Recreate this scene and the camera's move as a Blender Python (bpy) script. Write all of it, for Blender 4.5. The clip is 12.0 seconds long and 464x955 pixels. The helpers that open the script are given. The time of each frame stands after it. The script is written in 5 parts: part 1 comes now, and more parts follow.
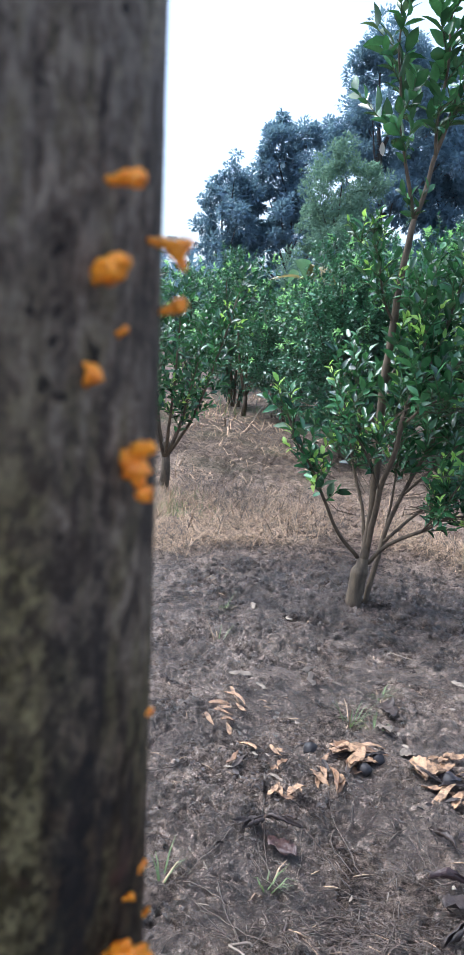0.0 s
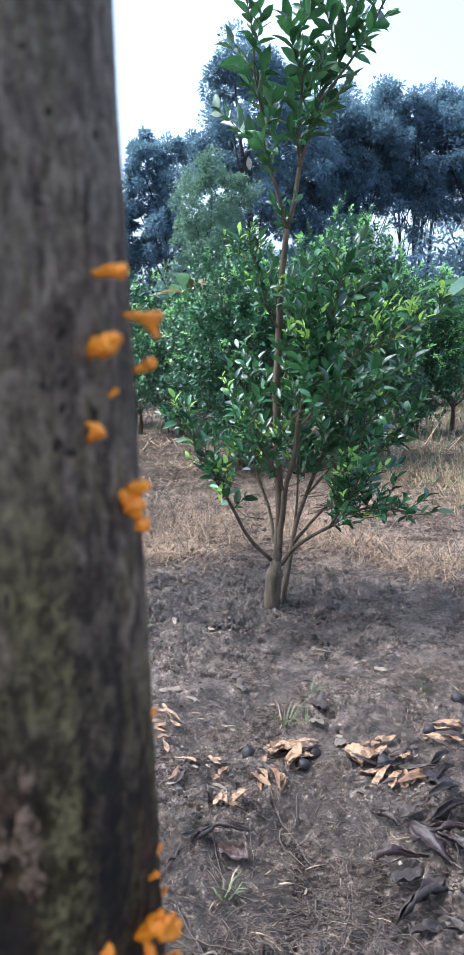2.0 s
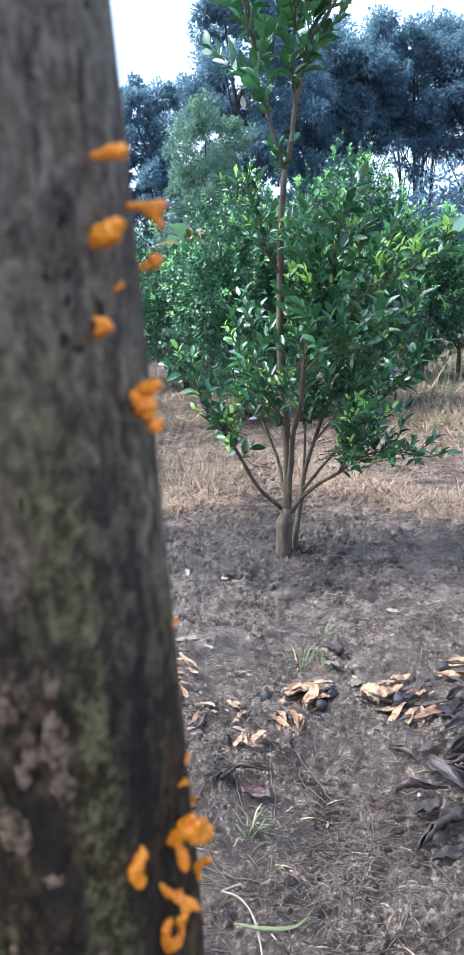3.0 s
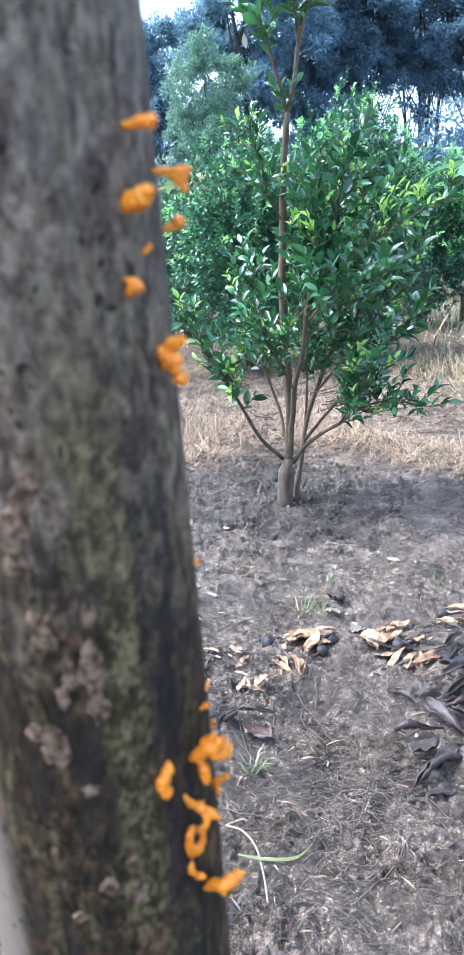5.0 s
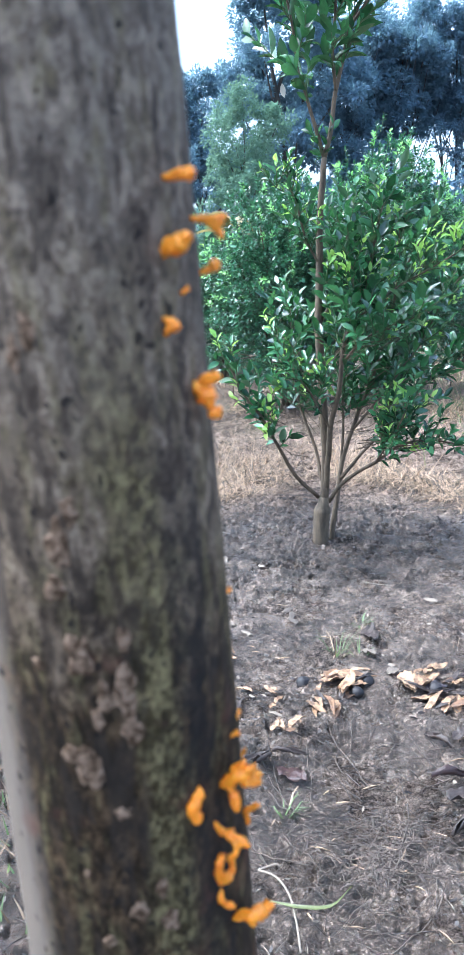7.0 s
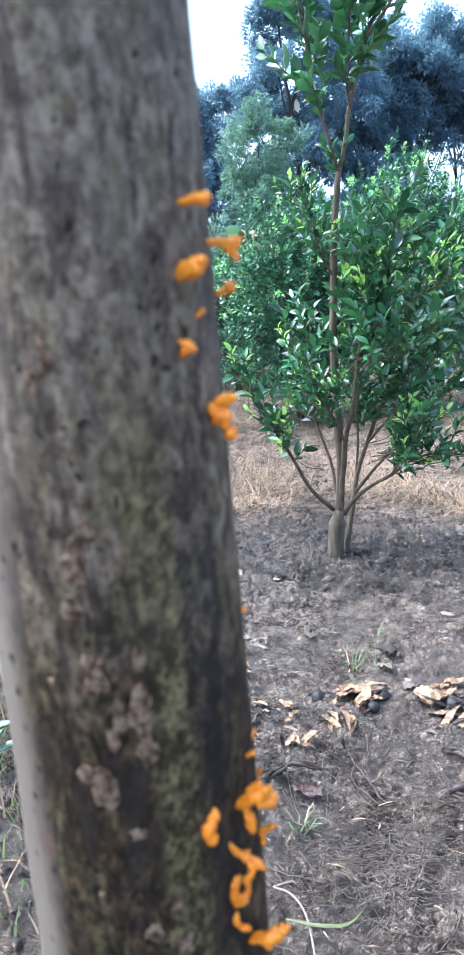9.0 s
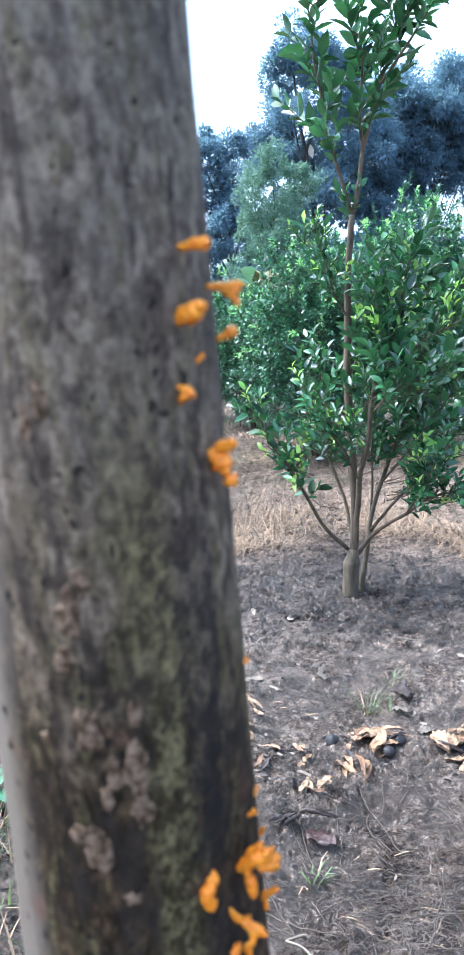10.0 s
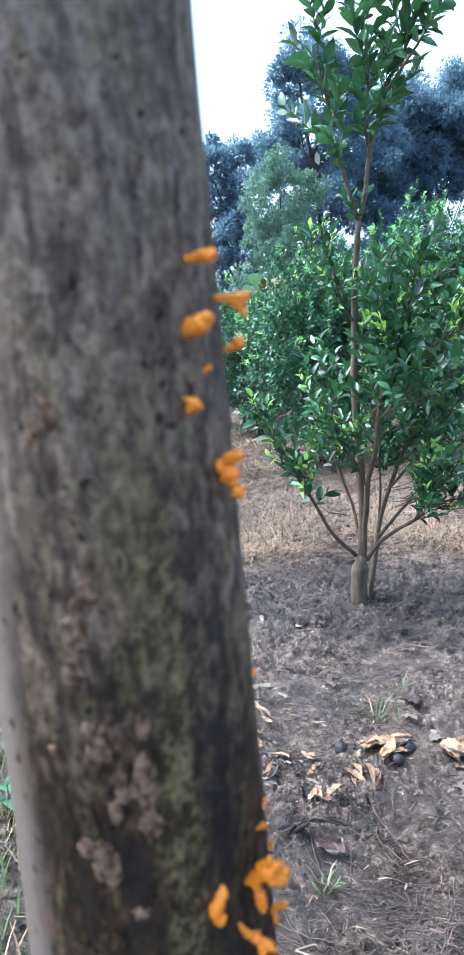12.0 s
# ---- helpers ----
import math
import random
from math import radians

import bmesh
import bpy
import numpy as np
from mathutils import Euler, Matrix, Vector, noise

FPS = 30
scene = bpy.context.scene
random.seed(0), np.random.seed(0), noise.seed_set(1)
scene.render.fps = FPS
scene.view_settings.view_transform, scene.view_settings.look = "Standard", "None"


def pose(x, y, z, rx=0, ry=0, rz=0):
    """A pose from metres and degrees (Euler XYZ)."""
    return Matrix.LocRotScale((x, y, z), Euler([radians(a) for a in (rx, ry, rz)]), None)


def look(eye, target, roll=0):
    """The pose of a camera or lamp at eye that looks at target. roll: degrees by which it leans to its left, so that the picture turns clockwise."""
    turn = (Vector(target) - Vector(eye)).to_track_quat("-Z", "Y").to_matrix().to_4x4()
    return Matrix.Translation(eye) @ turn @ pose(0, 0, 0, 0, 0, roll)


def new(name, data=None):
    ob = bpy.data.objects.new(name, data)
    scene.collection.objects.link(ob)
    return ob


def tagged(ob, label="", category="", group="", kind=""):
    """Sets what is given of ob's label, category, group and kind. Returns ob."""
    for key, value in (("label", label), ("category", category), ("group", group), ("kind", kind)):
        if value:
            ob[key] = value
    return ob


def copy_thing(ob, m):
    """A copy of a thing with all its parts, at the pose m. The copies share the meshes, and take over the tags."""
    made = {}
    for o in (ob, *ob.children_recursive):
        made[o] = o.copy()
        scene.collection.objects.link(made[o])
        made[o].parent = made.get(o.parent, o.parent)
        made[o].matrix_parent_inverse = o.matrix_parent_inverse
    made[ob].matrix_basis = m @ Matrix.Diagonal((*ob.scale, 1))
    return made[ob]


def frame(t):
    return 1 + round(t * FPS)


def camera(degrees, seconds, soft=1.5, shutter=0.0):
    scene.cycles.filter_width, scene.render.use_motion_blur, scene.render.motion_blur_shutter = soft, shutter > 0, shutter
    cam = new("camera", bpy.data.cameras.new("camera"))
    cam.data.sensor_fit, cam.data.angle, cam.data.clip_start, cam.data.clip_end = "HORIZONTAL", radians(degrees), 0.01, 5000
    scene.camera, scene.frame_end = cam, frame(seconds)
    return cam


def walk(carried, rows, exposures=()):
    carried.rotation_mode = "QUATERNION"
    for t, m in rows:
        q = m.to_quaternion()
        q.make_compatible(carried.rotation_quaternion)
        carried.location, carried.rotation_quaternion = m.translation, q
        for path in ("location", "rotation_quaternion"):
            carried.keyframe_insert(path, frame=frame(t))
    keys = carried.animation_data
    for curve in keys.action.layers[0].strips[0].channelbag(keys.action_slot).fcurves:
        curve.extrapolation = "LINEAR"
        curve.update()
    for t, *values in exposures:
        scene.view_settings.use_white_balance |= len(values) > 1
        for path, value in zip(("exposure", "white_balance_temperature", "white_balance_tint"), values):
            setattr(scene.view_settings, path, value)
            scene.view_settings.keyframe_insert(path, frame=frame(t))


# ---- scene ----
cam = camera(33.9, 12.0, 0.7)
PATH = [
    (0, (0.031, 0.071, 1.012), (-0.22, 2.018, 0.631), 4.7),
    (0.5, (0.028, 0.075, 1.011), (-0.171, 2.033, 0.655), 2.2),
    (1, (0.025, 0.061, 1.018), (-0.153, 2.028, 0.703), 1.1),
    (1.5, (0.022, 0.047, 1.021), (-0.093, 2.015, 0.682), 0.3),
    (2, (0.018, 0.043, 1.019), (0.021, 2.014, 0.681), -0.5),
    (2.5, (0.015, 0.044, 1.016), (-0.002, 2.015, 0.68), -1.4),
    (3, (0.016, 0.045, 1.007), (-0.004, 1.992, 0.549), -3.0),
    (3.2, (0.016, 0.047, 1.007), (-0.015, 1.982, 0.503), -3.3),
    (4.8, (0.013, 0.034, 1.011), (-0.002, 1.949, 0.433), -3.3),
    (5, (0.012, 0.032, 1.01), (-0.017, 1.945, 0.427), -3.2),
    (5.5, (0.014, 0.021, 1.012), (-0.056, 1.965, 0.546), -3.2),
    (6, (0.013, 0.022, 1.01), (-0.054, 1.961, 0.524), -3.0),
    (6.5, (0.013, 0.024, 1.011), (-0.099, 1.963, 0.535), -3.2),
    (7, (0.013, 0.025, 1.01), (-0.105, 1.963, 0.529), -3.4),
    (8.8, (0.013, 0.025, 1.011), (-0.112, 1.959, 0.52), -3.5),
    (9, (0.013, 0.025, 1.012), (-0.142, 1.968, 0.565), -3.7),
    (9.5, (0.016, 0.029, 1.012), (-0.156, 1.981, 0.616), -3.8),
    (10, (0.016, 0.03, 1.013), (-0.173, 1.991, 0.665), -3.6),
    (10.5, (0.016, 0.032, 1.013), (-0.211, 1.99, 0.674), -3.8),
    (11, (0.016, 0.031, 1.014), (-0.197, 1.991, 0.68), -3.8),
    (11.5, (0.016, 0.031, 1.014), (-0.194, 1.992, 0.683), -3.9),
    (12, (0.016, 0.031, 1.014), (-0.192, 1.992, 0.684), -3.9),
]
EXPOSURES = [(t, 1.52 + stops, kelvin, tint) for t, stops, kelvin, tint in (
    (0, 0.02, 5500, 9), (1.5, 0.1, 5500, 9), (2.5, 0.2, 5450, 8), (3.2, 0.5, 5380, 7),
    (4.8, 0.86, 5200, 5), (7.2, 0.75, 5200, 5), (9.5, 0.72, 5200, 5), (12, 0.5, 5250, 6))]
walk(cam, [(t, look(eye, aim, roll)) for t, eye, aim, roll in PATH], EXPOSURES)
cam.data.dof.use_dof = True
cam.data.dof.focus_distance = 2.1
cam.data.dof.aperture_fstop = 38.0

# ---- daylight: a bright overcast sky ----
SUN_ELEVATION, SUN_AZIMUTH = radians(58), radians(-80)
world = bpy.data.worlds.new("sky")
scene.world = world
world.use_nodes = True
wn = world.node_tree.nodes
sky = wn.new("ShaderNodeTexSky")
sky.sky_type = "NISHITA"
sky.sun_disc = False
sky.sun_elevation, sky.sun_rotation = SUN_ELEVATION, SUN_AZIMUTH
sky.air_density, sky.dust_density, sky.ozone_density = 1.0, 5.0, 1.0
wn["Background"].inputs["Strength"].default_value = 0.15
soft_sky = wn.new("ShaderNodeHueSaturation")
soft_sky.inputs["Saturation"].default_value = 0.72
world.node_tree.links.new(sky.outputs[0], soft_sky.inputs["Color"])
world.node_tree.links.new(soft_sky.outputs[0], wn["Background"].inputs["Color"])
sun = new("sun", bpy.data.lights.new("sun", "SUN"))
sun.data.energy, sun.data.angle, sun.data.color = 1.0, radians(24), (1.0, 0.98, 0.95)
sun_way = Vector((math.sin(SUN_AZIMUTH) * math.cos(SUN_ELEVATION), math.cos(SUN_AZIMUTH) * math.cos(SUN_ELEVATION), math.sin(SUN_ELEVATION)))
sun.matrix_world = look(sun_way * 60, (0, 0, 0))

rng = random.Random(7)


# ---- materials ----
class Nodes:
    """A short way to write node materials."""

    def __init__(self, name):
        self.mat = bpy.data.materials.new(name)
        self.mat.use_nodes = True
        self.tree = self.mat.node_tree
        self.bsdf = self.tree.nodes["Principled BSDF"]
        self.out = self.tree.nodes["Material Output"]

    def node(self, kind, **values):
        n = self.tree.nodes.new(kind)
        for key, value in values.items():
            n.inputs[key.replace("_", " ")].default_value = value
        return n

    def link(self, a, b):
        self.tree.links.new(a, b)

    def coords(self, scale=(1, 1, 1), kind="Object"):
        c = self.node("ShaderNodeTexCoord")
        m = self.node("ShaderNodeMapping", Scale=scale)
        self.link(c.outputs[kind], m.inputs["Vector"])
        return m.outputs["Vector"]

    def noise(self, vector, scale, detail=4.0, rough=0.55, distortion=0.0):
        n = self.node("ShaderNodeTexNoise", Scale=scale, Detail=detail, Roughness=rough, Distortion=distortion)
        self.link(vector, n.inputs["Vector"])
        return n.outputs["Fac"]

    def ramp(self, value, *stops):
        r = self.node("ShaderNodeValToRGB")
        while len(r.color_ramp.elements) < len(stops):
            r.color_ramp.elements.new(0.5)
        for e, (at, colour) in zip(r.color_ramp.elements, stops):
            e.position = at
            e.color = (*colour, 1) if len(colour) == 3 else colour
        self.link(value, r.inputs["Fac"])
        return r.outputs["Color"]

    def step(self, value, low, high, to_low=0.0, to_high=1.0):
        m = self.node("ShaderNodeMapRange", From_Min=low, From_Max=high, To_Min=to_low, To_Max=to_high)
        self.link(value, m.inputs["Value"])
        return m.outputs["Result"]

    def mix(self, fac, a, b):
        m = self.tree.nodes.new("ShaderNodeMixRGB")
        for key, v in (("Fac", fac), ("Color1", a), ("Color2", b)):
            if isinstance(v, (int, float)):
                m.inputs[key].default_value = v
            elif isinstance(v, tuple):
                m.inputs[key].default_value = (*v, 1)
            else:
                self.link(v, m.inputs[key])
        return m.outputs["Color"]

    def math(self, op, a, b=0.0):
        m = self.tree.nodes.new("ShaderNodeMath")
        m.operation = op
        for k, v in enumerate((a, b)):
            if isinstance(v, (int, float)):
                m.inputs[k].default_value = v
            else:
                self.link(v, m.inputs[k])
        return m.outputs["Value"]

    def bump(self, height, strength, distance, after=None):
        b = self.node("ShaderNodeBump", Strength=strength, Distance=distance)
        self.link(height, b.inputs["Height"])
        if after is not None:
            self.link(after, b.inputs["Normal"])
        return b.outputs["Normal"]

    def random(self):
        o = self.node("ShaderNodeObjectInfo").outputs["Random"]
        g = self.node("ShaderNodeNewGeometry").outputs["Random Per Island"]
        return self.math("FRACT", self.math("ADD", o, g))

    def set(self, colour=None, rough=None, normal=None, **values):
        for key, v in (("Base Color", colour), ("Roughness", rough), ("Normal", normal)):
            if v is None:
                continue
            if isinstance(v, (int, float)):
                self.bsdf.inputs[key].default_value = v
            elif isinstance(v, tuple):
                self.bsdf.inputs[key].default_value = (*v, 1)
            else:
                self.link(v, self.bsdf.inputs[key])
        for key, v in values.items():
            self.bsdf.inputs[key.replace("_", " ")].default_value = v
        return self.mat


def leaf_material(name, dark, light, rough=0.38, through_light=0.25, gloss=0.5, skew=1.0):
    n = Nodes(name)
    r = n.math("POWER", n.random(), skew)
    v = n.coords()
    blotch = n.noise(v, 60.0, 3.0)
    colour = n.mix(r, dark, light)
    colour = n.mix(n.step(blotch, 0.35, 0.75, 0.0, 0.35), colour, tuple(c * 0.55 for c in dark))
    n.set(colour, rough, n.bump(n.noise(v, 220.0, 2.0), 0.25, 0.002), Specular_IOR_Level=gloss)
    t = n.node("ShaderNodeBsdfTranslucent")
    n.link(n.mix(0.5, colour, (light[0] * 1.5, light[1] * 1.6, light[2])), t.inputs["Color"])
    m = n.node("ShaderNodeMixShader", Fac=through_light)
    n.link(n.bsdf.outputs[0], m.inputs[1])
    n.link(t.outputs[0], m.inputs[2])
    n.link(m.outputs[0], n.out.inputs["Surface"])
    return n.mat


def bark_material(name, dark, light, scale=30.0, rough=0.8):
    n = Nodes(name)
    v = n.coords((1, 1, 0.25))
    a = n.noise(v, scale, 6.0, 0.6)
    b = n.noise(v, scale * 5, 4.0, 0.6)
    colour = n.ramp(n.math("ADD", n.math("MULTIPLY", a, 0.7), n.math("MULTIPLY", b, 0.3)), (0.35, dark), (0.65, light))
    n.set(colour, rough, n.bump(n.math("ADD", a, n.math("MULTIPLY", b, 0.5)), 0.5, 0.004))
    return n.mat


def plain_material(name, dark, light, rough=0.7, scale=40.0, relief=0.3):
    n = Nodes(name)
    v = n.coords()
    f = n.noise(v, scale, 5.0, 0.6)
    r = n.random()
    colour = n.mix(n.math("MULTIPLY", n.math("ADD", f, r), 0.5), dark, light)
    n.set(colour, rough, n.bump(n.noise(v, scale * 4, 3.0), relief, 0.002))
    return n.mat


def mud_material():
    """Wet grey-brown silt: nearly one colour, glossy where it is slick, darker where rotten matter is trodden in."""
    n = Nodes("wet mud")
    v = n.coords()
    big = n.noise(v, 2.2, 5.0, 0.65, 0.5)
    mid = n.noise(v, 11.0, 6.0, 0.65, 0.6)
    fine = n.noise(v, 60.0, 6.0, 0.7)
    grit = n.noise(v, 240.0, 4.0, 0.65)
    tone = n.math("ADD", n.math("MULTIPLY", mid, 0.45), n.math("ADD", n.math("MULTIPLY", fine, 0.45), n.math("MULTIPLY", grit, 0.1)))
    colour = n.ramp(tone, (0.43, (0.088, 0.06, 0.043)), (0.5, (0.272, 0.2, 0.151)), (0.565, (0.45, 0.344, 0.268)))
    colour = n.mix(n.step(big, 0.47, 0.62, 0.0, 0.7), colour, n.ramp(tone, (0.43, (0.035, 0.024, 0.0175)), (0.57, (0.22, 0.16, 0.123))))
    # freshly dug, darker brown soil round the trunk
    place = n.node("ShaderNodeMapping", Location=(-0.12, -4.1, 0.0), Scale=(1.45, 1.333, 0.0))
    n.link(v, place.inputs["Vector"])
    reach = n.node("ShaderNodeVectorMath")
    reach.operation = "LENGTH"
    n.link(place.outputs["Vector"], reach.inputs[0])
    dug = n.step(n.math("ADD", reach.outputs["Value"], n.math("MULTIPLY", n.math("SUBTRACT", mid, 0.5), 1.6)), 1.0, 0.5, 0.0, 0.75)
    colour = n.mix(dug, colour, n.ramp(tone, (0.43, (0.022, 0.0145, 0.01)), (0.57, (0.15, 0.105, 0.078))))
    rot = n.step(n.noise(v, 24.0, 7.0, 0.8, 1.2), 0.54, 0.62, 0.0, 0.5)
    colour = n.mix(rot, colour, (0.018, 0.0125, 0.01))
    crumbs = n.step(n.noise(v, 105.0, 4.0, 0.7), 0.56, 0.62, 0.0, 0.4)
    colour = n.mix(crumbs, colour, (0.02, 0.014, 0.011))
    # rotten straw and dry grass cover farther out between the rows
    sep = n.node("ShaderNodeSeparateXYZ")
    n.link(v, sep.inputs[0])
    far = n.step(n.math("ADD", sep.outputs["Y"], n.math("MULTIPLY", n.math("SUBTRACT", big, 0.5), 5.0)), 4.6, 6.4, 0.0, 0.6)
    straw = n.ramp(n.noise(v, 70.0, 8.0, 0.8), (0.42, (0.018, 0.013, 0.009)), (0.5, (0.08, 0.058, 0.04)), (0.58, (0.2, 0.15, 0.1)))
    green = n.step(n.noise(v, 0.7, 3.0), 0.5, 0.7, 0.0, 0.7)
    straw = n.mix(green, straw, (0.1, 0.14, 0.05))
    colour = n.mix(far, colour, straw)
    near = n.step(n.math("ADD", sep.outputs["Y"], n.math("MULTIPLY", mid, 1.0)), 4.3, 3.6)
    wet = n.math("MULTIPLY", n.step(n.noise(v, 4.0, 5.0, 0.6), 0.36, 0.58, 0.35, 1.0), near)
    rough = n.math("ADD", n.math("MULTIPLY", wet, -0.55), n.math("ADD", 0.64, n.math("MULTIPLY", grit, 0.2)))
    first = n.bump(n.math("ADD", n.math("MULTIPLY", mid, 0.8), fine), 1.0, 0.029)
    n.set(colour, rough, n.bump(grit, 1.0, 0.0028, first))
    n.link(n.step(near, 0.0, 1.0, 0.15, 0.75), n.bsdf.inputs["Specular IOR Level"])
    return n.mat


def post_material():
    """Weathered round wood: grey-brown with painted glare above, darker brown below, mossy streaks, a rain stain, a
    lit side painted pale.
    """
    n = Nodes("weathered post wood")
    v = n.coords()
    sep = n.node("ShaderNodeSeparateXYZ")
    n.link(v, sep.inputs[0])
    across, up = sep.outputs["X"], sep.outputs["Z"]
    grain = n.noise(n.coords((1, 1, 0.06)), 900.0, 4.0, 0.6)
    run = n.noise(n.coords((1, 1, 0.16)), 170.0, 6.0, 0.62, 0.2)
    blot = n.noise(n.coords((1, 1, 0.5)), 95.0, 6.0, 0.65, 0.5)
    mottle = n.noise(n.coords((1, 1, 0.7)), 330.0, 6.0, 0.7)
    fine = n.noise(v, 1200.0, 5.0, 0.65)
    low = n.step(n.math("ADD", up, n.math("MULTIPLY", n.math("SUBTRACT", blot, 0.5), 0.16)), 0.035, -0.035)
    spots = n.noise(n.coords((1, 1, 0.55)), 300.0, 10.0, 0.8, 0.2)
    dry = n.ramp(spots, (0.42, (0.05, 0.035, 0.024)), (0.5, (0.16, 0.12, 0.083)), (0.58, (0.28, 0.217, 0.153)))
    dry = n.mix(n.step(blot, 0.54, 0.44, 0.0, 0.5), dry, n.mix(mottle, (0.03, 0.023, 0.017), (0.1, 0.08, 0.06)))
    # greyer with height: veiling glare put into the wood colour
    dry = n.mix(n.step(n.math("ADD", up, n.math("MULTIPLY", run, 0.1)), 0.08, 0.19, 0.0, 0.4), dry, n.ramp(spots, (0.42, (0.12, 0.1, 0.083)), (0.58, (0.34, 0.295, 0.25))))
    # darker, browner wood towards the bottom
    lower_wood = n.ramp(spots, (0.42, (0.0075, 0.0044, 0.0022)), (0.5, (0.031, 0.0193, 0.0095)), (0.58, (0.1, 0.064, 0.033)))
    lower_wood = n.mix(n.step(blot, 0.54, 0.44, 0.0, 0.6), lower_wood, (0.012, 0.009, 0.006))
    colour = n.mix(low, dry, lower_wood)
    colour = n.mix(n.step(run, 0.48, 0.41, 0.0, 0.6), colour, n.mix(mottle, (0.012, 0.009, 0.007), (0.06, 0.046, 0.034)))
    # moss: faint streaks all over, a strong run beside the stain
    streak = n.step(run, 0.51, 0.59, 0.0, 0.4)
    band = n.math("MULTIPLY", n.step(n.math("ADD", across, n.math("MULTIPLY", n.math("SUBTRACT", run, 0.5), 0.024)), 0.0085, 0.014), n.step(across, 0.0225, 0.0195))
    band = n.math("MULTIPLY", band, n.math("MULTIPLY", n.step(up, 0.075, 0.02), n.step(spots, 0.44, 0.54, 0.1, 0.9)))
    moss = n.math("MAXIMUM", streak, band)
    colour = n.mix(moss, colour, n.ramp(mottle, (0.42, (0.036, 0.028, 0.01)), (0.58, (0.215, 0.176, 0.084))))
    # a black rain stain down one side
    edge = n.math("ADD", across, n.math("MULTIPLY", n.math("SUBTRACT", run, 0.5), 0.016))
    stain = n.math("MULTIPLY", n.step(edge, 0.0195, 0.0235), n.step(edge, 0.031, 0.0275))
    stain = n.math("MULTIPLY", stain, n.math("MULTIPLY", n.step(up, 0.06, -0.01, 0.2, 0.65), n.step(spots, 0.58, 0.48, 0.45, 1.0)))
    colour = n.mix(stain, colour, (0.02, 0.018, 0.017))
    speck = n.noise(n.coords((1, 1, 0.6)), 520.0, 4.0, 0.7)
    colour = n.mix(n.step(speck, 0.54, 0.68, 0.0, 0.45), colour, (0.02, 0.016, 0.013))
    # the sky-lit side, painted as a pale strip, wider towards the top
    lit_flank = n.math("ADD", n.math("SUBTRACT", across, n.step(up, -0.01, 0.09, 0.0, 0.0125)), n.math("MULTIPLY", n.math("SUBTRACT", mottle, 0.5), 0.005))
    bare = n.math("MULTIPLY", n.step(lit_flank, -0.0165, -0.0235), n.step(up, 0.09, 0.02, 0.35, 0.9))
    colour = n.mix(bare, colour, n.mix(grain, (0.11, 0.088, 0.068), (0.21, 0.172, 0.138)))
    rust = n.math("MULTIPLY", n.step(n.noise(v, 70.0, 3.0, 0.5), 0.6, 0.7, 0.0, 0.4), low)
    colour = n.mix(rust, colour, (0.11, 0.045, 0.03))
    pit = n.step(n.noise(n.coords((1, 1, 0.7)), 330.0, 1.0, 0.3), 0.7, 0.74)
    colour = n.mix(n.math("MULTIPLY", pit, 0.85), colour, (0.012, 0.01, 0.009))
    relief = n.math("ADD", n.math("MULTIPLY", run, 0.5), n.math("ADD", n.math("MULTIPLY", grain, 0.25), n.math("MULTIPLY", mottle, 0.4)))
    n.set(colour, 0.82, n.bump(relief, 0.6, 0.0015), Specular_IOR_Level=0.15)
    return n.mat


def lichen_material():
    """Thin pinkish crust lichen, mottled, showing the wood in its gaps."""
    n = Nodes("crust lichen")
    v = n.coords()
    a = n.noise(v, 420.0, 5.0, 0.7)
    colour = n.ramp(a, (0.42, (0.06, 0.038, 0.022)), (0.5, (0.15, 0.099, 0.063)), (0.58, (0.24, 0.166, 0.112)))
    n.set(colour, 0.9, n.bump(a, 0.6, 0.0008), Specular_IOR_Level=0.1)
    return n.mat


def dry_leaf_material():
    """Papery tan leaves, each of its own tone, with veins and rotten brown patches."""
    n = Nodes("dry tan leaf")
    v = n.coords()
    tone = n.mix(n.random(), (0.17, 0.085, 0.038), (0.47, 0.295, 0.165))
    rot = n.step(n.noise(v, 45.0, 5.0, 0.7), 0.47, 0.6, 0.0, 0.8)
    colour = n.mix(rot, tone, (0.06, 0.033, 0.02))
    rib = n.noise(n.coords((1, 0.2, 1)), 420.0, 3.0, 0.6)
    colour = n.mix(n.step(rib, 0.5, 0.68, 0.0, 0.5), colour, (0.11, 0.06, 0.034))
    n.set(colour, 0.55, n.bump(rib, 0.6, 0.003))
    return n.mat


MUD = mud_material()
POST = post_material()
LICHEN = lichen_material()
CITRUS_LEAF = leaf_material("citrus leaf", (0.008, 0.036, 0.018), (0.09, 0.25, 0.095), 0.26, 0.13, 0.7, 1.35)
CITRUS_YOUNG = leaf_material("young citrus leaf", (0.15, 0.36, 0.065), (0.42, 0.6, 0.15), 0.4, 0.4)
CITRUS_PALE = leaf_material("pale underside leaf", (0.045, 0.1, 0.045), (0.1, 0.17, 0.09), 0.6, 0.25)
BUSH_LEAF = leaf_material("bush leaf", (0.004, 0.025, 0.016), (0.105, 0.28, 0.145), 0.32, 0.14, 0.6, 1.35)
BUSH_YOUNG = leaf_material("bush shoot leaf", (0.14, 0.38, 0.13), (0.36, 0.62, 0.25), 0.42, 0.35)
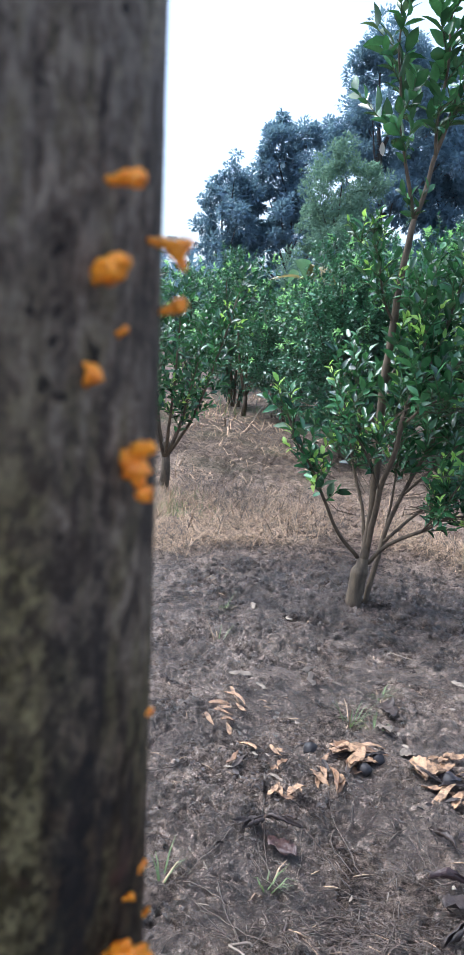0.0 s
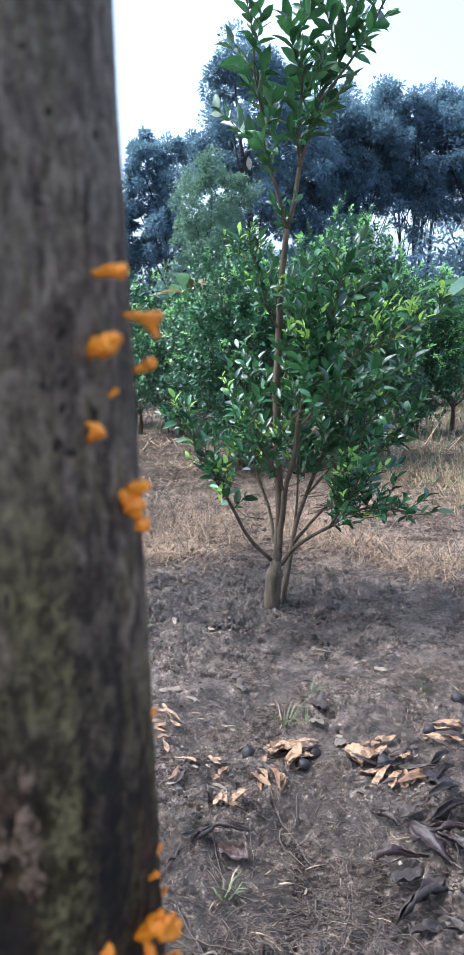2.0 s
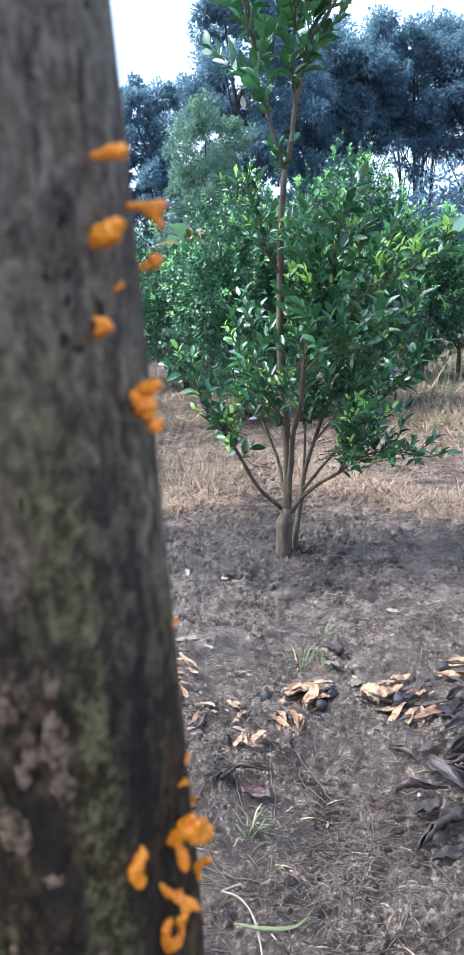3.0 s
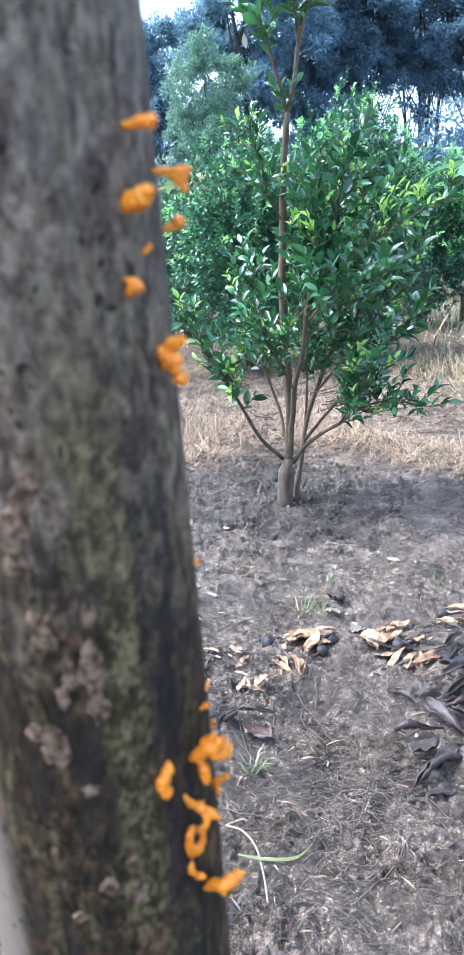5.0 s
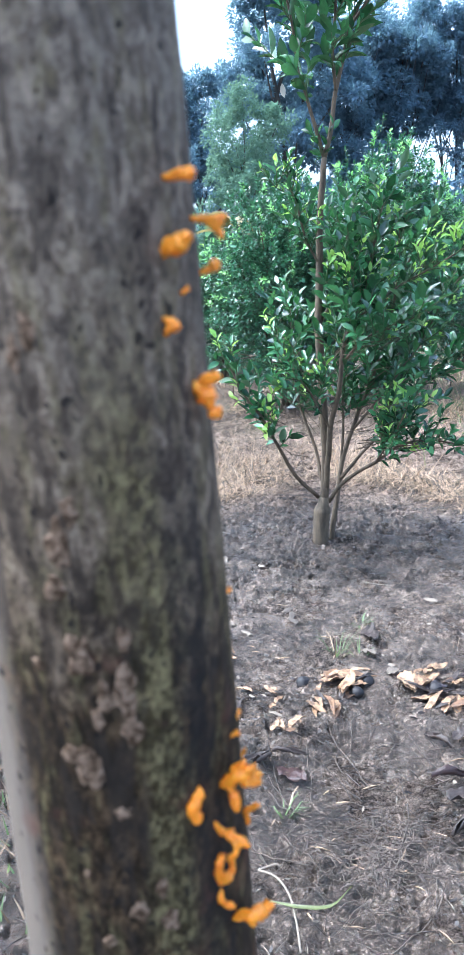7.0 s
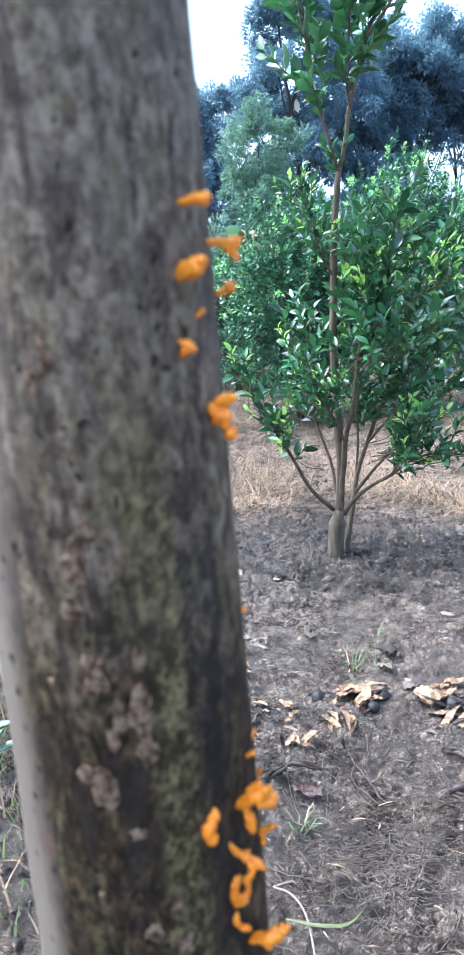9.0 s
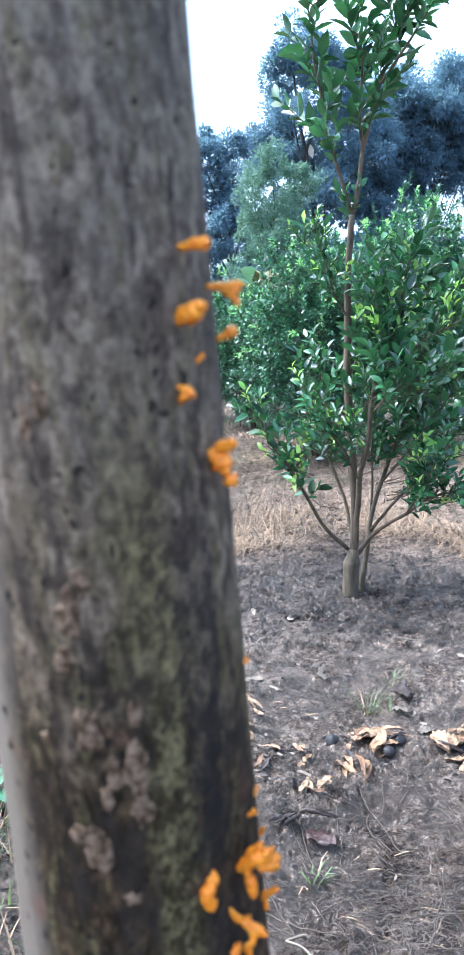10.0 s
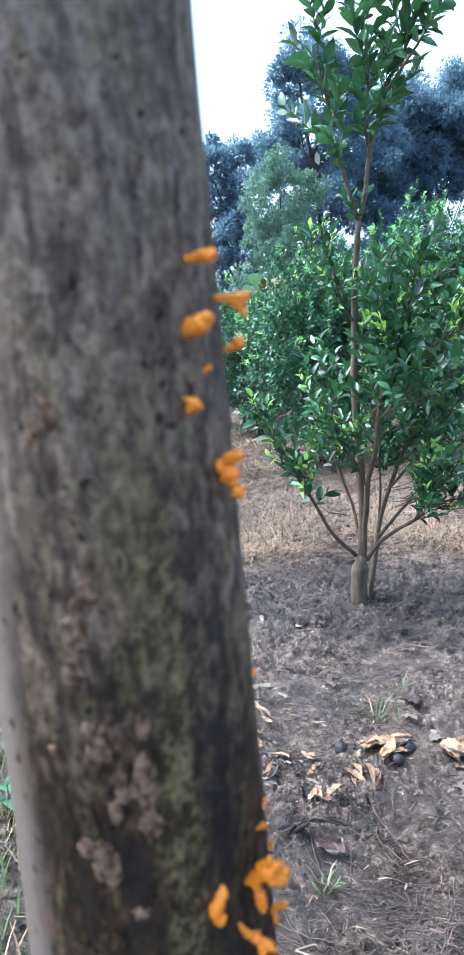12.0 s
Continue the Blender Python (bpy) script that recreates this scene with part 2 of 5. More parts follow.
# bluish distance haze is painted into both far leaf colours
FAR_LEAF_HAZED = leaf_material("far tree leaf with painted haze", (0.125, 0.195, 0.285), (0.165, 0.25, 0.345), 0.8, 0.45, 0.08)
FEATHERY_HAZED = leaf_material("feathery tree leaf with painted haze", (0.11, 0.19, 0.165), (0.18, 0.275, 0.225), 0.8, 0.4, 0.08)
BANANA_LEAF = leaf_material("banana leaf", (0.05, 0.12, 0.075), (0.11, 0.21, 0.13), 0.4, 0.35)
BANANA_DRY = leaf_material("dry banana leaf", (0.13, 0.1, 0.05), (0.26, 0.21, 0.1), 0.6, 0.3)
GRASS = leaf_material("grass blade", (0.075, 0.12, 0.04), (0.19, 0.25, 0.11), 0.5, 0.35)
YELLOW_BLADE = leaf_material("yellowing grass blade", (0.08, 0.1, 0.03), (0.17, 0.18, 0.06), 0.5, 0.3)
CITRUS_BARK = bark_material("citrus bark", (0.032, 0.022, 0.013), (0.13, 0.095, 0.058), 40.0)
STOCK_BARK = bark_material("rootstock bark", (0.036, 0.026, 0.016), (0.135, 0.1, 0.062), 40.0)
TWIG_GREEN = bark_material("green twig", (0.03, 0.06, 0.02), (0.08, 0.11, 0.04), 60.0)
FAR_BARK = bark_material("far tree bark", (0.03, 0.028, 0.028), (0.08, 0.075, 0.07), 4.0)
STRAW = plain_material("straw", (0.13, 0.077, 0.042), (0.62, 0.435, 0.27), 0.7, 60.0)
STRAW_OLD = plain_material("old grey straw", (0.035, 0.026, 0.02), (0.13, 0.1, 0.075), 0.75, 60.0)
ROOT = plain_material("thin dark root", (0.03, 0.02, 0.014), (0.11, 0.08, 0.06), 0.7, 60.0)
DRY_LEAF = dry_leaf_material()
BROWN_LEAF = plain_material("rotting brown leaf", (0.012, 0.008, 0.006), (0.06, 0.04, 0.031), 0.5, 70.0, 1.0)
RED_LEAF = plain_material("red-brown leaf", (0.012, 0.006, 0.005), (0.055, 0.027, 0.022), 0.36, 70.0, 0.9)
PURPLE_LEAF = plain_material("wet purple leaf", (0.014, 0.011, 0.013), (0.046, 0.036, 0.043), 0.42, 70.0, 0.5)
PALE_LEAF = plain_material("pale grey leaf", (0.08, 0.062, 0.047), (0.2, 0.16, 0.12), 0.6, 50.0, 0.5)
WOOD_CHIP = plain_material("wood chip", (0.09, 0.066, 0.047), (0.3, 0.245, 0.185), 0.7, 80.0, 0.5)
NUT = plain_material("black seed husk", (0.005, 0.004, 0.0045), (0.02, 0.014, 0.014), 0.6, 50.0, 0.3)
GLINT_WHITE = plain_material("white leaf glint", (0.7, 0.7, 0.68), (0.85, 0.85, 0.82), 0.5, 60.0)


def fungus_material():
    n = Nodes("orange jelly fungus")
    v = n.coords()
    f = n.noise(v, 260.0, 4.0)
    colour = n.ramp(f, (0.3, (0.78, 0.2, 0.005)), (0.65, (0.95, 0.33, 0.013)))
    n.set(colour, 0.42, n.bump(n.noise(v, 700.0, 3.0), 0.4, 0.0008), Subsurface_Weight=0.15, Subsurface_Scale=0.002)
    n.bsdf.inputs["Subsurface Radius"].default_value = (1.0, 0.35, 0.1)
    return n.mat


FUNGUS = fungus_material()


# ---- mesh helpers ----
class Geo:
    """Collects points and faces of one mesh."""

    def __init__(self):
        self.v, self.f, self.m = [], [], []

    def tube(self, points, radii, seg=8, mat=0, rough=0.0, cap=True):
        points = [Vector(p) for p in points]
        start = len(self.v)
        side = None
        for k, p in enumerate(points):
            way = (points[min(k + 1, len(points) - 1)] - points[max(k - 1, 0)]).normalized()
            if side is None:
                side = way.orthogonal().normalized()
            side = (side - way * side.dot(way)).normalized()
            up = way.cross(side)
            for j in range(seg):
                a = 2 * math.pi * j / seg
                r = radii[k] * (1 + rough * noise.noise((p + side * (math.cos(a) * 0.3) + up * (math.sin(a) * 0.3)) * 14))
                self.v.append(p + side * (math.cos(a) * r) + up * (math.sin(a) * r))
        for k in range(len(points) - 1):
            for j in range(seg):
                a, b = start + k * seg + j, start + k * seg + (j + 1) % seg
                self.f.append((a, b, b + seg, a + seg))
                self.m.append(mat)
        if cap:
            last = start + (len(points) - 1) * seg
            self.f.append(tuple(range(last, last + seg)))
            self.f.append(tuple(range(start + seg - 1, start - 1, -1)))
            self.m += [mat, mat]

    def place(self, template, matrix, mat=0):
        verts, faces = template
        start = len(self.v)
        self.v.extend(matrix @ p for p in verts)
        for f in faces:
            self.f.append(tuple(start + k for k in f))
            self.m.append(mat)

    def mesh(self, name, materials, smooth=True):
        me = bpy.data.meshes.new(name)
        me.from_pydata([tuple(p) for p in self.v], [], self.f)
        for m in materials:
            me.materials.append(m)
        me.polygons.foreach_set("material_index", self.m)
        me.polygons.foreach_set("use_smooth", [smooth] * len(self.f))
        me.update()
        return me


def part(name, geo, materials, parent=None, label="", kind="", smooth=True):
    me = geo.mesh(name, materials, smooth) if isinstance(geo, Geo) else geo
    ob = new(name, me)
    ob.parent = parent
    return tagged(ob, label, kind=kind)


def smooth_path(points, steps=5):
    """A Catmull-Rom line through the points."""
    p = [Vector(q) for q in points]
    p = [p[0] * 2 - p[1]] + p + [p[-1] * 2 - p[-2]]
    out = []
    for k in range(1, len(p) - 2):
        for s in range(steps):
            t = s / steps
            a, b, c, d = p[k - 1], p[k], p[k + 1], p[k + 2]
            out.append(0.5 * (2 * b + (c - a) * t + (2 * a - 5 * b + 4 * c - d) * t * t + (3 * b - a - 3 * c + d) * t ** 3))
    out.append(p[-2])
    return out


def leaf_template(fold=0.25, droop=0.25, curl=0.0, wide=0.42):
    """A pointed leaf one unit long, along y, with a midrib fold and a droop."""
    def at(s, w):
        half = wide * w / 2
        z = -droop * s * s + curl * s * (1 - s)
        return Vector((-half, s, z + fold * half)), Vector((0, s, z)), Vector((half, s, z + fold * half))
    l0, c0, r0 = at(0.2, 0.7)
    l1, c1, r1 = at(0.48, 1.0)
    l2, c2, r2 = at(0.78, 0.62)
    tip = Vector((0, 1, -droop))
    v = [Vector((0, 0, 0)), l0, c0, r0, l1, c1, r1, l2, c2, r2, tip]
    f = [(0, 2, 1), (0, 3, 2), (1, 2, 5, 4), (2, 3, 6, 5), (4, 5, 8, 7), (5, 6, 9, 8), (7, 8, 10), (8, 9, 10)]
    return v, f


def small_leaf(fold=0.3, wide=0.5, droop=0.15):
    v = [Vector((0, 0, 0)), Vector((-wide / 2, 0.45, fold * wide / 2)), Vector((0, 0.5, 0)), Vector((wide / 2, 0.45, fold * wide / 2)), Vector((0, 1, -droop))]
    return v, [(0, 2, 1), (0, 3, 2), (1, 2, 4), (2, 3, 4)]


def aim(at, way, size, roll=0.0, up=(0, 0, 1)):
    """The pose of a leaf at a place: along way, its face turned up."""
    y = Vector(way).normalized()
    x = y.cross(Vector(up))
    x = x.normalized() if x.length > 1e-4 else Vector((1, 0, 0))
    z = x.cross(y)
    m = Matrix((x, y, z)).transposed().to_4x4()
    return Matrix.Translation(at) @ m @ Matrix.Rotation(roll, 4, "Y") @ Matrix.Scale(size, 4)


def ball_way(r=rng):
    while True:
        p = Vector((r.uniform(-1, 1), r.uniform(-1, 1), r.uniform(-1, 1)))
        if 0.05 < p.length < 1:
            return p.normalized()


# ---- ground ----
def ease_in(a, low, high):
    t = max(0.0, min(1.0, (a - low) / (high - low)))
    return t * t * (3 - 2 * t)


def ground_z(x, y):
    """Trodden wet mud: dug crumbly soil round the trunk, slick flats with pits and prints before it."""
    near = max(0.0, min(1.0, (9.0 - abs(y)) / 4.0))
    h = 0.008 * noise.noise((x * 0.9, y * 0.9, 3.0)) + 0.06 * (1 - near) * noise.noise((x * 0.15, y * 0.15, 9.0))
    ease = max(0.0, min(1.0, (x + 3.2) / 0.6, (3.6 - x) / 0.6, (y - 0.75) / 0.2, (9.0 - y) / 2.0))
    if ease > 0:
        bend = 0.03 * noise.noise((x * 9, y * 9, 8.0))
        u, w = x + bend, y - bend
        patchy = noise.noise((x * 2.7, y * 2.7, 6.0)) + 0.5 * noise.noise((x * 6.5, y * 6.5, 3.0))
        dug = math.exp(-((x - 0.08) / 0.62) ** 2 - ((y - 3.12) / 0.5) ** 2)
        dug = max(dug, 0.9 * ease_in(y, 3.9, 4.8))
        slick = math.exp(-((x - 0.68) / 0.26) ** 2 - ((y - 2.88) / 0.24) ** 2) + 0.9 * math.exp(-((x - 0.24) / 0.17) ** 2 - ((y - 1.5) / 0.16) ** 2)
        slick += 0.8 * math.exp(-((x + 0.02) / 0.16) ** 2 - ((y - 2.2) / 0.26) ** 2) + 0.8 * math.exp(-((x - 0.15) / 0.16) ** 2 - ((y - 1.0) / 0.07) ** 2)
        rough = max(0.16, min(1.6, 0.58 + 0.9 * patchy + 0.6 * dug - 0.85 * slick))
        clod = abs(noise.noise((u * 13, w * 13, 2.2)))
        lump = abs(noise.noise((u * 27, w * 27, 4.2)))
        crumb = abs(noise.noise((u * 58, w * 58, 5.2)))
        grit = abs(noise.noise((x * 120, y * 120, 7.7)))
        pit = ease_in(noise.noise((u * 34, w * 42, 11.0)) + 0.45 * noise.noise((x * 80, y * 80, 1.0)), 0.22, 0.5)
        crease = max(0.0, 0.09 - abs(noise.noise((x * 6 + 40, y * 10, 1.2)))) * 11
        h += ease * (0.014 * noise.noise((x * 4, y * 4, 1.0)) + 0.009 * noise.noise((u * 9, w * 9, 14.0))
                     + rough * (0.022 * clod + 0.028 * lump + 0.02 * crumb + 0.006 * grit)
                     - (0.017 - 0.008 * min(1.0, slick)) * pit - 0.007 * crease - 0.012)
    mound = math.exp(-((x - 0.19) ** 2 + (y - 2.95) ** 2) / 0.1)
    return h + 0.004 * mound - 0.004


def stretch(stops, limit, grow=1.16):
    """Grid lines: (from, to, step) stretches, then ever wider steps out to the limit."""
    line = [a for low, high, step in stops for a in np.arange(low, high, step)]
    s, a = stops[-1][2], line[-1]
    while a < limit:
        s *= grow
        a += s
        line.append(a)
    s, a = stops[0][2], line[0]
    while a > -limit:
        s *= grow
        a -= s
        line.insert(0, a)
    return line


def make_ground():
    """One sheet, closest-woven in a fan before the post, out to the horizon."""
    us = stretch([(-0.46, 0.4, 0.0023)], 2600, 1.4)
    ys = [0.95]
    while ys[-1] < 4.4:
        ys.append(ys[-1] * 1.0025)
    step = 0.01
    while ys[-1] < 2500:
        step *= 1.15
        ys.append(ys[-1] + step)
    a, step = 0.95, 0.006
    while a > -2500:
        step *= 1.2
        a -= step
        ys.insert(0, a)
    g = Geo()
    w = len(us)
    for y in ys:
        spread = max(0.95, min(4.4, y))
        g.v += [(u * spread, y, ground_z(u * spread, y)) for u in us]
    g.f = [(j * w + i, j * w + i + 1, (j + 1) * w + i + 1, (j + 1) * w + i) for j in range(len(ys) - 1) for i in range(w - 1)]
    g.m = [0] * len(g.f)
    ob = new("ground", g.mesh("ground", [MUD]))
    tagged(ob, "wet grey-brown orchard mud with clods and straw farther off", "ground", kind="structure")


make_ground()


# ---- the post beside the camera ----
def post_axis(z):
    return Vector((-0.0348 + 0.0102 * (z - 0.95), 0.2143 - 0.0875 * (z - 0.95), z))


def post_radius(z):
    return 0.0326 - 0.0204 * (z - 0.95)


def post_surface(angle, z, out=0.0):
    a = radians(angle)
    return post_axis(z) + Vector((math.cos(a), math.sin(a), 0)) * (post_radius(z) + out)


def make_post():
    g = Geo()
    seg, rings = 56, 330
    origin = post_axis(0.95)
    for k in range(rings + 1):
        z = -0.06 + 1.52 * k / rings
        for j in range(seg):
            a = 360 * j / seg
            n1 = noise.noise((math.cos(radians(a)) * 1.2, math.sin(radians(a)) * 1.2, z * 5))
            n2 = noise.noise((math.cos(radians(a)) * 5, math.sin(radians(a)) * 5, z * 30))
            g.v.append(post_surface(a, z, 0.0009 * n1 + 0.0004 * n2) - origin)
    for k in range(rings):
        for j in range(seg):
            a, b = k * seg + j, k * seg + (j + 1) % seg
            g.f.append((a, b, b + seg, a + seg))
    g.f.append(tuple(range(rings * seg, rings * seg + seg)))
    g.f.append(tuple(range(seg - 1, -1, -1)))
    g.m = [0] * len(g.f)
    ob = new("wooden_post", g.mesh("wooden_post", [POST]))
    ob.location = origin
    return tagged(ob, "weathered round grey wooden post with moss and pale lichen", "post")


def lichen_patch(post, angle, z, wide, high, seed):
    """A thin crust with a lobed outline, lying on the wood."""
    g = Geo()
    rings, seg = 5, 22
    for k in range(rings + 1):
        s = k / rings
        for j in range(seg):
            a = 2 * math.pi * j / seg
            lobe = 1.12 + 0.7 * noise.noise((math.cos(a) * 1.6, math.sin(a) * 1.6, seed * 3.7)) + 0.4 * noise.noise((math.cos(a) * 4, math.sin(a) * 4, seed * 1.9))
            dx, dz = math.cos(a) * s * lobe * wide / 2, math.sin(a) * s * lobe * high / 2
            lift = -0.0001 + 0.0005 * (1 - s ** 8) + 0.00008 * noise.noise((dx * 420, dz * 420, seed * 2.3)) * min(1.0, s * 1.5)
            g.v.append(post_surface(angle + math.degrees(dx / post_radius(z)), z + dz, lift) - post.location)
    for k in range(rings):
        for j in range(seg):
            b = (j + 1) % seg
            g.f.append((k * seg + j, k * seg + b, (k + 1) * seg + b, (k + 1) * seg + j))
    g.m = [0] * len(g.f)
    part("lichen_patch", g, [LICHEN], post, "pinkish tan crust lichen")


POST_THING = make_post()
for seed, (angle, z, wide, high) in enumerate((
        (-91, 0.9575, 0.0055, 0.0095), (-96, 0.9472, 0.0048, 0.0065), (-89, 0.9307, 0.0050, 0.0115), (-70.5, 0.9332, 0.0032, 0.0068),
        (-72, 0.9195, 0.0050, 0.0105), (-81, 0.9186, 0.0034, 0.0066), (-84.7, 0.9124, 0.0027, 0.0055), (-70.4, 0.9079, 0.0048, 0.0075),
        (-94, 0.903, 0.0065, 0.0075), (-90, 0.8975, 0.0055, 0.0085), (-85.5, 0.9654, 0.0032, 0.0065), (-66, 0.8587, 0.0030, 0.0055),
        (-76.4, 0.8536, 0.0050, 0.0070), (-63.7, 0.847, 0.0046, 0.0068), (-91, 0.8443, 0.0030, 0.0036), (-78.8, 0.885, 0.0038, 0.0045),
        (-106.7, 0.9274, 0.0028, 0.0034), (-97, 0.8666, 0.0022, 0.0030), (-93, 1.004, 0.0030, 0.0075), (-99, 0.9995, 0.0028, 0.0055))):
    lichen_patch(POST_THING, angle, z, wide, high, seed)


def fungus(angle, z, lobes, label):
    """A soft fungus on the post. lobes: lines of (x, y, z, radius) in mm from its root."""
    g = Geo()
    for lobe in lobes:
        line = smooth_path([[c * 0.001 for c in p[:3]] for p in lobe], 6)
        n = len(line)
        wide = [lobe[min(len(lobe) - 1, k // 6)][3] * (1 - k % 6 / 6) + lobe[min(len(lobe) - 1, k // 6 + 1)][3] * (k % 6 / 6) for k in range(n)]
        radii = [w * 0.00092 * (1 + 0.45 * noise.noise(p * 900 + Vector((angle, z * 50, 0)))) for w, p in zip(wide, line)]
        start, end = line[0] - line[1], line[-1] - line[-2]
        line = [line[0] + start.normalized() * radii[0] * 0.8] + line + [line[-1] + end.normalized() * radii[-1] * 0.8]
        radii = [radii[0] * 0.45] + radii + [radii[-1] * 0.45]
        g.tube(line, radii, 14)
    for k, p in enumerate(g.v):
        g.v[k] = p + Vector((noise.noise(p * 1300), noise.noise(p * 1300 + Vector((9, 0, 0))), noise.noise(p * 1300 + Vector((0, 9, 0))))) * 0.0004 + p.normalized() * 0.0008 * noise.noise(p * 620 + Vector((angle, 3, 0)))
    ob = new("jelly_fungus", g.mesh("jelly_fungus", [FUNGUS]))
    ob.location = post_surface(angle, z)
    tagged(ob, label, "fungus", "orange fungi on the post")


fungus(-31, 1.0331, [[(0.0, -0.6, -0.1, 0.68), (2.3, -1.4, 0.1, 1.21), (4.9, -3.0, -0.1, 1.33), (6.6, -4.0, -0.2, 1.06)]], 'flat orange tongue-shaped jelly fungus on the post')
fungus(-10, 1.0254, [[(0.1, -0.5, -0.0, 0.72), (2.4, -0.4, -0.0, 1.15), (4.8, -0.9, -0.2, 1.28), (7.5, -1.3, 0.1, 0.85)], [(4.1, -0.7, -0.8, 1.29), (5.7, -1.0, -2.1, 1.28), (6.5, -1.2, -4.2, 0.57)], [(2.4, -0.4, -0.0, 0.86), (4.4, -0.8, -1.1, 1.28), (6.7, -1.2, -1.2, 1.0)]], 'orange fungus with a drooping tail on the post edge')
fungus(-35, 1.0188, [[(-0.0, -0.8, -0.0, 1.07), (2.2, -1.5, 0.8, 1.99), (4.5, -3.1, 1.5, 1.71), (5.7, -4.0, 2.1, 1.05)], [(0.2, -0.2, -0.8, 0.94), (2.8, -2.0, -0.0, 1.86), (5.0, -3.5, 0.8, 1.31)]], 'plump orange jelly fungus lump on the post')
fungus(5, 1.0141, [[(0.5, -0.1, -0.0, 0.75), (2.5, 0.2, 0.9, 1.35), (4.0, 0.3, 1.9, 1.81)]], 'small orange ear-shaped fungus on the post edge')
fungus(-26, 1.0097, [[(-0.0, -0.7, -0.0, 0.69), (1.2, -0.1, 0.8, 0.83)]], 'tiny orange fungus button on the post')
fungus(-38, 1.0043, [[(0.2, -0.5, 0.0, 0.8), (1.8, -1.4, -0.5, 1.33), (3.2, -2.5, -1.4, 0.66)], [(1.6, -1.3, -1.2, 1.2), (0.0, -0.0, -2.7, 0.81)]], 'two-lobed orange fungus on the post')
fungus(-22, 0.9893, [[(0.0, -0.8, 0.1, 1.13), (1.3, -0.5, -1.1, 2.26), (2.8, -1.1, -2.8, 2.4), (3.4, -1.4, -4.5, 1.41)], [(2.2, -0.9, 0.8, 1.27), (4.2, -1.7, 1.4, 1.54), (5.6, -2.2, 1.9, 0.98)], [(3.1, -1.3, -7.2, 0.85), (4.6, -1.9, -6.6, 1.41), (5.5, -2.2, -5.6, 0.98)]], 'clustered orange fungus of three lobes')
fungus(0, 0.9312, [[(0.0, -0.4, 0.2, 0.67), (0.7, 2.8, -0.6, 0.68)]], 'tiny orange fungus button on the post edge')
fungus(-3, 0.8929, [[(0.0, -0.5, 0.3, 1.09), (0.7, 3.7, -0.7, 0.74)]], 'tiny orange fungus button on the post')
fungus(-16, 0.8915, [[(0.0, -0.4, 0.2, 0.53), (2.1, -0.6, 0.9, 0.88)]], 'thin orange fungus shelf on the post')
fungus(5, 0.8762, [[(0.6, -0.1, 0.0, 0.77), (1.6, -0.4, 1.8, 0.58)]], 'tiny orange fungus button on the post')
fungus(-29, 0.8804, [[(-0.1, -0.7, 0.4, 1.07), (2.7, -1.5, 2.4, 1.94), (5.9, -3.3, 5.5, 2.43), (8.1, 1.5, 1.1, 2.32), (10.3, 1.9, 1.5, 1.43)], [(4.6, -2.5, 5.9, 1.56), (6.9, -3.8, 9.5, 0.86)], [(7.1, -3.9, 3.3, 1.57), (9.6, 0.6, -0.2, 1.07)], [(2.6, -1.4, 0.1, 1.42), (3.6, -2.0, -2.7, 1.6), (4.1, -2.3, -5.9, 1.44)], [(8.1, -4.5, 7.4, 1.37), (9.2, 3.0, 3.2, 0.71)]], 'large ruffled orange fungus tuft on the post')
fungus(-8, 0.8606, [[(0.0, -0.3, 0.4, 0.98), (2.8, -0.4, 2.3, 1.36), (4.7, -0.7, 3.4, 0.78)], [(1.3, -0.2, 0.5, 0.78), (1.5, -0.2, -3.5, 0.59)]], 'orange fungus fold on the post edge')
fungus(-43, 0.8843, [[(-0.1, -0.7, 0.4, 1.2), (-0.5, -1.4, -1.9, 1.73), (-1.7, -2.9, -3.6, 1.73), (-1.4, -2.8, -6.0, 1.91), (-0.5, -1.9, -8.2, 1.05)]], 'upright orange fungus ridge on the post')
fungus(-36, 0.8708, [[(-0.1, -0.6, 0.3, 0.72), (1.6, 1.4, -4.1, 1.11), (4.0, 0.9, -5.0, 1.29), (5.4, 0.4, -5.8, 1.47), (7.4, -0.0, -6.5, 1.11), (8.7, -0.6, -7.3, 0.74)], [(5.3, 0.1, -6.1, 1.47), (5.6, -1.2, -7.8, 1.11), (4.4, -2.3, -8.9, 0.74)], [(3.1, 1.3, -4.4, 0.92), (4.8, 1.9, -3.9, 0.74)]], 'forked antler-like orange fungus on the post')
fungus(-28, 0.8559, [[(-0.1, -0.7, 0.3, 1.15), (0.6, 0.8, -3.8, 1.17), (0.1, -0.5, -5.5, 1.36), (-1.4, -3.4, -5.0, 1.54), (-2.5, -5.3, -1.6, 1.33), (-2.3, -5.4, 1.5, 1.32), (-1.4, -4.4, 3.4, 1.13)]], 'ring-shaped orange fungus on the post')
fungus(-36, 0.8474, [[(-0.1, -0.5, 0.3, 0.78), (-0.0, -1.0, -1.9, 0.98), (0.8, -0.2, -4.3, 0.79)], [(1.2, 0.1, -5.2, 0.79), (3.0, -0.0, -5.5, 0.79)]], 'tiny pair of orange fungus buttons')
